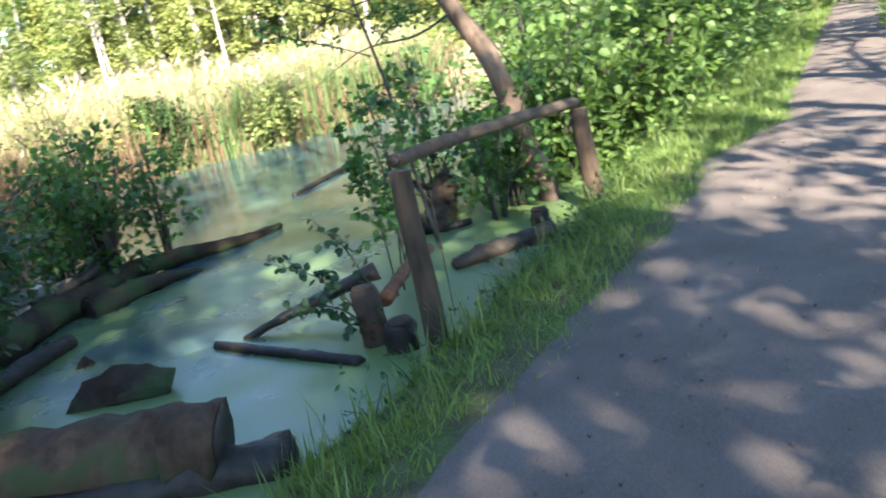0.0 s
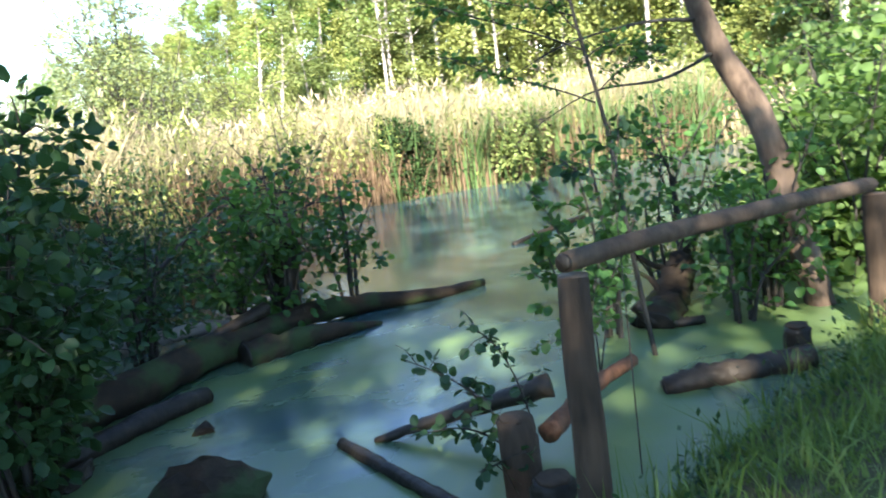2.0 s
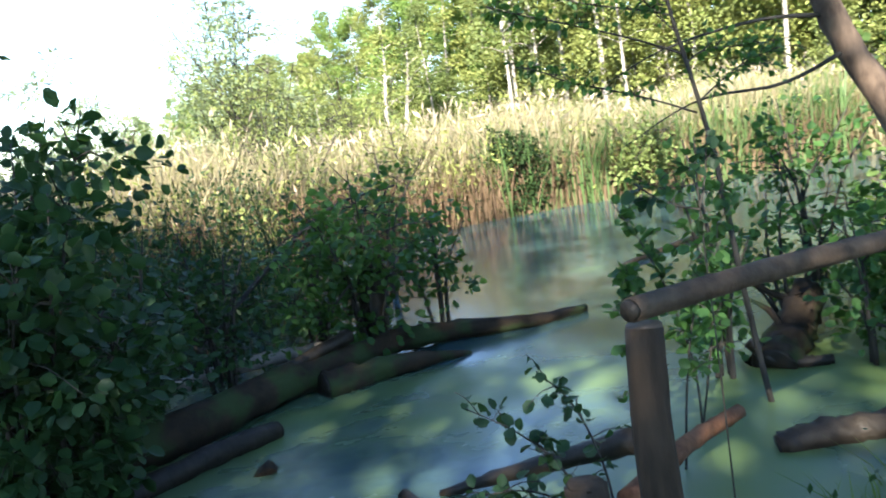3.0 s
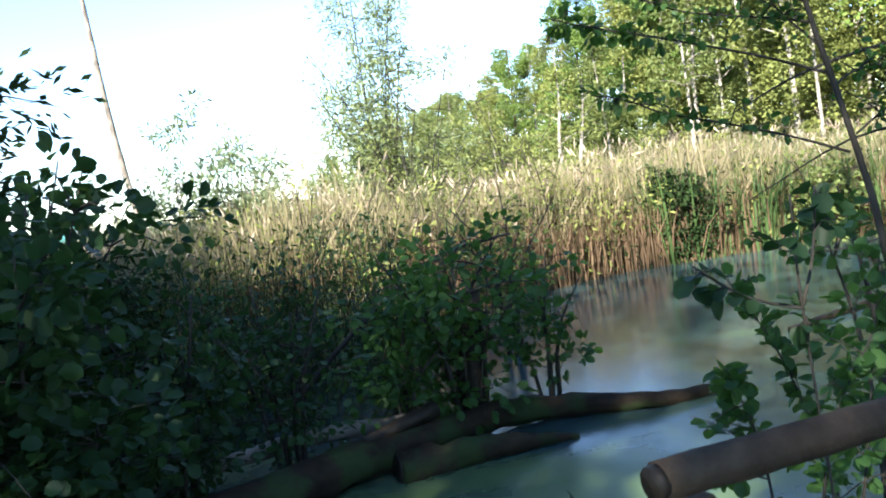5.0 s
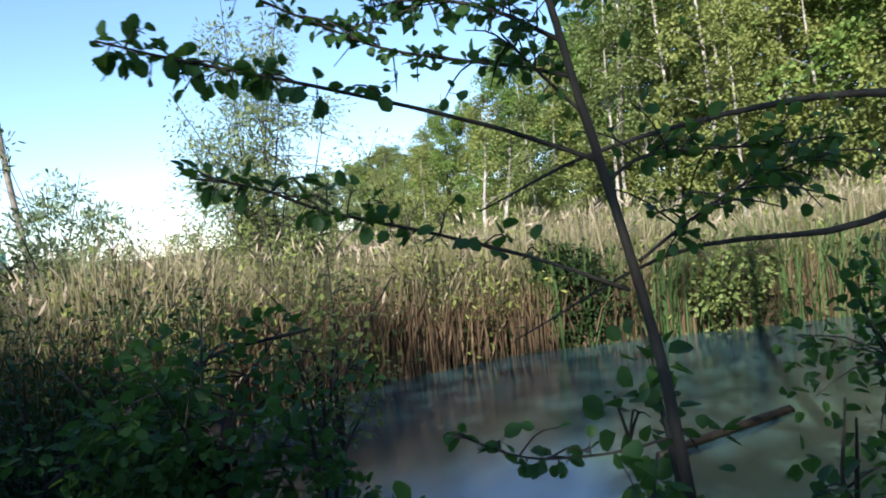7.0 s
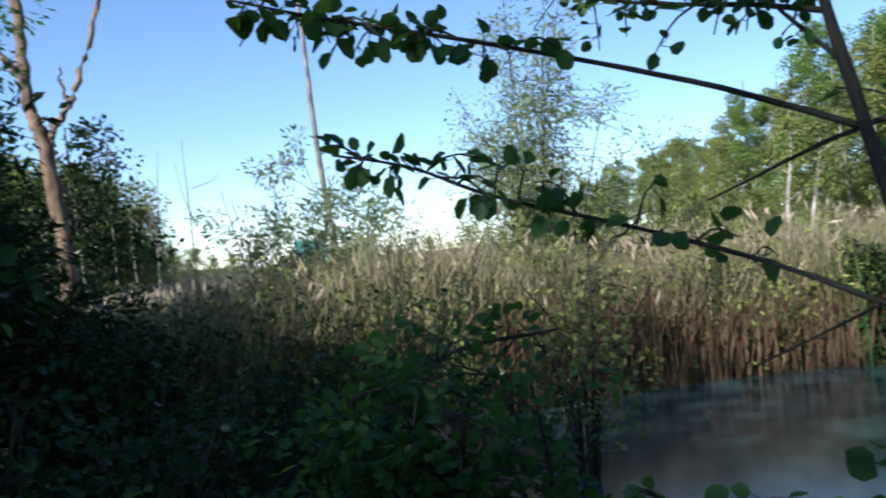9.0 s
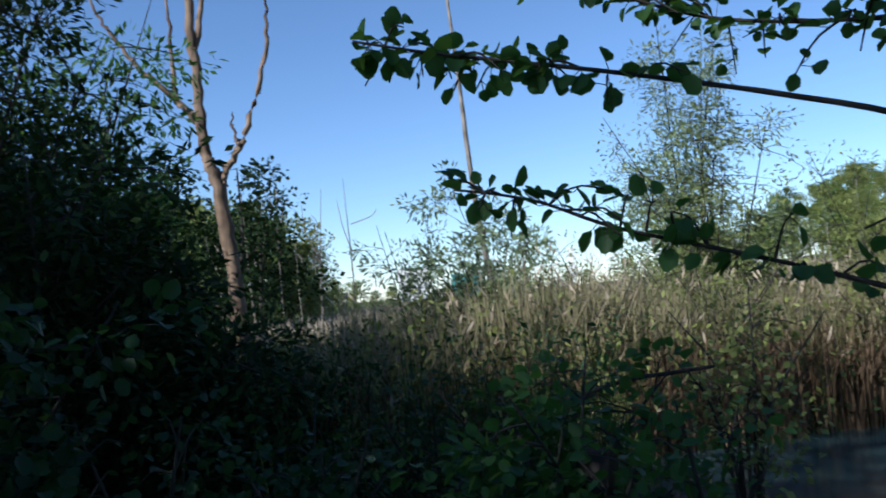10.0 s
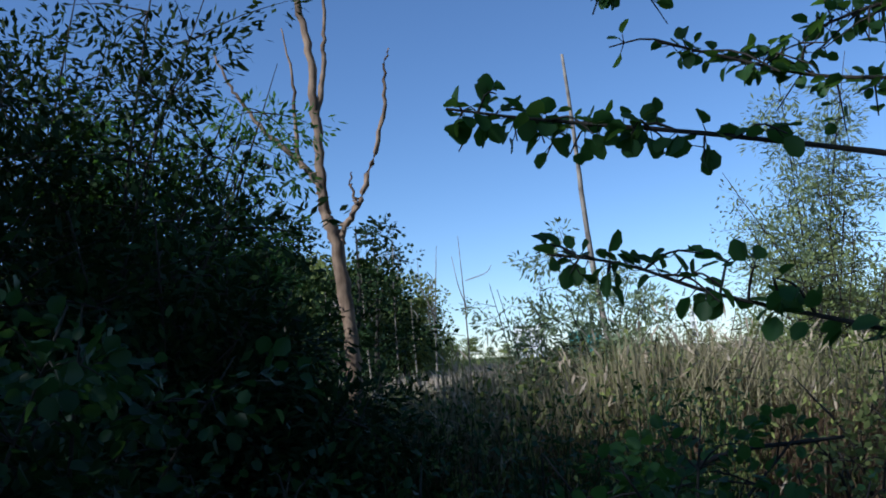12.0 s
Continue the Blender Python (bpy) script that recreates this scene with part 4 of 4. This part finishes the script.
marsh_plants(500, field(5.0, 9, 18, 46), shade_tone_alder, "dark green leafy plants by the water", 214, 0.5, 1.5, 0.07, 18)

def bank_foot(rng, n):
    u = rng.uniform(-4, 9, n)
    v = -1.93 + rng.normal(0, 0.08, n)
    return np.stack([0.95 * u - 0.31 * v, 0.31 * u + 0.95 * v], 1)


marsh_plants(260, bank_foot, shade_tone_alder, "low dark weeds along the foot of the bank", 215, 0.1, 0.3, 0.05, 20)

# ---- woods on the far slope ----
protos = {}
WOOD = ("tall leafy tree at the edge of the far woods", "tall olive-green tree on the far slope", "white-stemmed birch in front of the far woods")


def wood_tree(kind, x, y, scale, turn):
    z = ground_z(x, y) - 0.1
    if kind not in protos:
        if kind == 0:
            ob = tree("broadleaf_tree", (x, y, z), 16, 0.2, 0.12, 3.6, 120, 130, wood_leaf, 0.19, alder_bark, WOOD[0], 301, group="far woods", tuft=0.85, limbs=13)
        elif kind == 1:
            ob = tree("broadleaf_tree", (x, y, z), 15, 0.18, 0.1, 3.2, 115, 130, olive_leaf, 0.18, birch_bark, WOOD[1], 302, group="far woods", tuft=0.8, limbs=13)
        elif kind == 2:
            ob = tree("birch_tree", (x, y, z), 14, 0.12, 0.4, 2.0, 80, 50, olive_leaf, 0.2, birch_bark, WOOD[2], 303, group="far woods", tuft=0.6, limbs=11, lean=(0.6, 0.2))
        elif kind == 3:
            ob = tree("broadleaf_tree", (x, y, z), 17, 0.22, 0.25, 3.0, 110, 130, wood_leaf, 0.19, pine_bark, WOOD[0], 304, group="far woods", tuft=0.85, limbs=12)
        else:
            ob = tree("bushy_tree", (x, y, z), 6.5, 0.1, 0.05, 2.4, 100, 56, olive_leaf, 0.2, alder_bark, "low bushy tree at the foot of the woods", 305, group="far woods", tuft=0.65, limbs=10)
        protos[kind] = ob
        ob.scale = (scale, scale, scale)
        return ob
    src = protos[kind]
    ob = copy_thing(src, pose(x, y, z, 0, 0, turn))
    ob.scale = (scale, scale, scale)
    return ob


rng = np.random.default_rng(77)
# bearing to the left of north, distance, height factor
for bearing, dist, size in ((1.5, 104, 0.3), (0, 100, 0.38), (-2, 92, 0.43), (-4, 84, 0.5), (-6, 76, 0.55), (-8, 66, 0.57), (-10, 60, 0.62), (-12.5, 55, 0.7), (-15, 50, 0.76), (-18, 47, 0.84), (-21, 44, 1.0), (-24, 42, 1.05),
                            (-27.5, 40, 1.1), (-31, 38, 1.1), (-35, 36, 1.1), (-39, 34, 1.1), (-43, 32, 1.1), (-47, 30, 1.1), (-51, 29, 1.1), (-55, 28, 1.1), (-59, 27, 1.1), (-63, 26, 1.1), (-67, 26, 1.1), (-72, 26, 1.1)):
    for row in range(6 if size < 0.65 else 3):
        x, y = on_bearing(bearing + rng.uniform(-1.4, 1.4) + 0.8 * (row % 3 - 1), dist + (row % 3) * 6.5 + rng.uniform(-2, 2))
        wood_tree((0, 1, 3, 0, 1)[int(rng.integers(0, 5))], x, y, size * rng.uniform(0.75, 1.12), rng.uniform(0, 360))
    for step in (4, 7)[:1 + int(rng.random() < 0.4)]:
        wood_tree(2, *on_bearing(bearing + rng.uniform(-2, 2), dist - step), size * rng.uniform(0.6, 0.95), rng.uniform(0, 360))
    wood_tree(4, *on_bearing(bearing + rng.uniform(-1.5, 1.5), dist - 5), min(size, 0.8) * rng.uniform(0.7, 1.05), rng.uniform(0, 360))
# pale stems that stand out in front of the woods
for bearing, dist, high, lean in ((-12.7, 37, 7.0, 0.3), (-13.6, 37.3, 6.0, 0.9), (-22.2, 38, 14.0, 0.2), (-23.3, 38.5, 14.0, 0.1), (-24.0, 37, 9.5, -0.6), (-31.5, 34, 10.0, 1.2), (-28.3, 36, 12.0, 0.2), (-32.0, 35, 12.0, 0.3), (-53.5, 20, 12.0, 0.2),
                                   (-40.0, 31, 12.0, -0.3), (-45.0, 29, 11.0, 0.3)):
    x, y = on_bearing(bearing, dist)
    tree("birch_tree", (x, y, ground_z(x, y) - 0.1), high, 0.12, 0.45, 1.3, 26, 34, olive_leaf, 0.16, birch_bark, WOOD[2], int(bearing * -10), (lean, 0.1), "far woods", tuft=0.45, limbs=8)
# low wooded rise far behind the dead tree
for bearing, dist, size in ((53, 40, 1.1), (49, 42, 1.1), (45, 46, 1.15), (42, 48, 1.1), (39, 50, 1.05), (37, 54, 1.0), (35, 58, 0.95), (33, 60, 0.9), (31, 62, 0.85), (29.5, 66, 0.72), (28, 72, 0.6), (26.5, 80, 0.5), (24, 120, 0.45),
                            (19, 130, 0.4), (15, 130, 0.4), (11, 120, 0.4), (7, 115, 0.45), (3, 110, 0.5)):
    for shift in (-0.6, 0.6):
        grow = 1.45 if 28 < bearing < 41 else 1.0
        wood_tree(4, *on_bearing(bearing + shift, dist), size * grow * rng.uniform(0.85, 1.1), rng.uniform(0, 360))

# ---- trees behind the path that shade it ----
for k, (u, v, h, full, low) in enumerate(((-12.8, -8, 16, 28, 0.5), (-15.5, -8.5, 16, 100, 0.45), (-13.6, -11.5, 15, 48, 0.4), (-15.8, -14, 15, 70, 0.35), (-18.5, -8, 16, 78, 0.45), (-21.5, -9, 15, 80, 0.4), (-24.5, -8.5, 14, 90, 0.4), (-5.5, -10.5, 13, 13, 0.45), (3, -9.5, 10, 15, 0.45), (10, -9.5, 11, 18, 0.45),
                                          (-10.8, -7.6, 10, 30, 0.35), (-9.5, -9.5, 15, 24, 0.5), (-7.2, -9.7, 6.5, 15, 0.4), (0, -7.6, 9, 30, 0.42), (4.2, -7.9, 10, 26, 0.45), (-19, -14, 15, 78, 0.35), (-18.2, -11.5, 15, 60, 0.35), (-22.5, -13, 16, 110, 0.4))):
    x, y = near(u, v)
    tree("shade_tree", (x, y, ground_z(x, y)), h, 0.22, low, 3.8, full, 60, wood_leaf if v < -6 else shade_tone_leaf, 0.22, pine_bark, "tall leafy tree beside the path", 330 + k, group="trees behind the path", tuft=0.85, limbs=13)


# ---- far buildings ----
def block(name, at, size, turn, mat, label, cols, rows):
    top = empty(name, at, label, "building")
    top.matrix_basis = pose(*at, 0, 0, turn)
    w, d, h = size
    sh = Shape()
    sh.add([(sx * w / 2, sy * d / 2, z) for z in (-3, h) for sx, sy in ((-1, -1), (1, -1), (1, 1), (-1, 1))], [(0, 1, 5, 4), (1, 2, 6, 5), (2, 3, 7, 6), (3, 0, 4, 7), (4, 5, 6, 7)])
    part("wall", sh, mat, top, smooth=False)
    sh = Shape()
    sh.add([(sx * (w / 2 + 0.2), sy * (d / 2 + 0.2), z) for z in (h, h + 0.5) for sx, sy in ((-1, -1), (1, -1), (1, 1), (-1, 1))], [(0, 1, 5, 4), (1, 2, 6, 5), (2, 3, 7, 6), (3, 0, 4, 7), (4, 5, 6, 7), (3, 2, 1, 0)])
    part("roof", sh, mat, top, smooth=False)
    for c in range(cols):
        for r in range(rows):
            x = -w / 2 + w * (c + 0.5) / cols
            z = h * (r + 0.5) / rows
            g = Shape()
            a, b = w / cols * 0.16, h / rows * 0.2
            g.add([(x + sx * a, -d / 2 - 0.06 + q, z + sz * b) for q in (0, 0.1) for sx, sz in ((-1, -1), (1, -1), (1, 1), (-1, 1))], [(0, 1, 2, 3), (4, 7, 6, 5), (0, 4, 5, 1), (1, 5, 6, 2), (2, 6, 7, 3), (3, 7, 4, 0)])
            part("window", g, dark_glass, top, smooth=False)


block("apartment_block", (-93.8, 227.9, 0), (8.7, 9.0, 9.5), 22, white_wall, "white apartment block far beyond the reeds", 5, 3)
block("storage_hall", (-79.1, 233.3, 0), (9.0, 8.0, 7.0), 18, teal_wall, "low teal-green hall far beyond the reeds", 3, 1)
block("tower", (-49.8, 241.0, 0), (1.8, 1.8, 12.0), 11, white_wall, "slim white tower far beyond the reeds", 1, 4)


# ---- grass on the bank ----
def bank(rng, n):
    u = rng.uniform(-9, 14, n)
    v = rng.uniform(-2.85, -1.5, n)
    keep = (v + 0.1 * np.sin(u * 1.7) + rng.normal(0, 0.16, n) > -2.3 - 0.25 * np.clip((u + 3.6) / 2.1, 0, 1) - 0.5 * np.clip((u - 0.2) / 2, 0, 1))
    u, v = u[keep], v[keep]
    return np.stack([0.95 * u - 0.31 * v, 0.31 * u + 0.95 * v], 1)


def verge(rng, n):
    u = rng.uniform(1.2, 30, n)
    v = np.where(rng.random(n) < 0.4, rng.uniform(-3.05, -2.55, n), rng.uniform(-6.6, -5.1, n) + 1.1 * np.clip((u - 1) / 8, 0, 1))
    return np.stack([0.95 * u - 0.31 * v, 0.31 * u + 0.95 * v], 1)


reed_bed("bank_grass", 75000, bank, 0.12, 0.009, grass_blade, "short green grass on the sloping pond bank", 401, None, 0.9)
reed_bed("tall_grass", 5000, bank, 0.3, 0.008, grass_blade, "longer grass standing in the bank turf", 403, None, 0.8)
reed_bed("verge_grass", 30000, verge, 0.14, 0.012, grass_blade, "ragged grass along the path's edges", 402, None, 0.9)


# ---- small stones and twigs on the path ----
rng = np.random.default_rng(15)
sh = Shape()
for k in range(600):
    a, b = rng.uniform(-6, 9), rng.uniform(-5.2, -2.7)
    x, y = near(a, b)
    r = rng.uniform(0.005, 0.013)
    z = ground_z(x, y) + 0.03
    tube(sh, [(x - r, y, z), (x, y + r * 0.2, z + r * 0.3), (x + r, y + r * 0.3, z)], r * 0.6, r * 0.4, 5, 0.2, rng)
tagged(part("path_stones", sh, trodden), "small stones trodden into the footpath", "stones", kind="stuff")

# ---- fallen leaves on the path ----
rng = np.random.default_rng(12)
sh = Shape()
n = 900
u, v = rng.uniform(-6, 8, n), rng.uniform(-5.1, -2.8, n)
at = np.array([(*near(a, b), ground_z(*near(a, b)) + 0.04) for a, b in zip(u, v)])
leaves(sh, at, rng.normal(size=(n, 3)) * np.array([1, 1, 0.1]), 0.022, 0.014, False, 0.0, rng)
tagged(part("leaf_litter", sh, reed_brown), "small dry leaves scattered on the footpath", "leaf litter", kind="stuff")
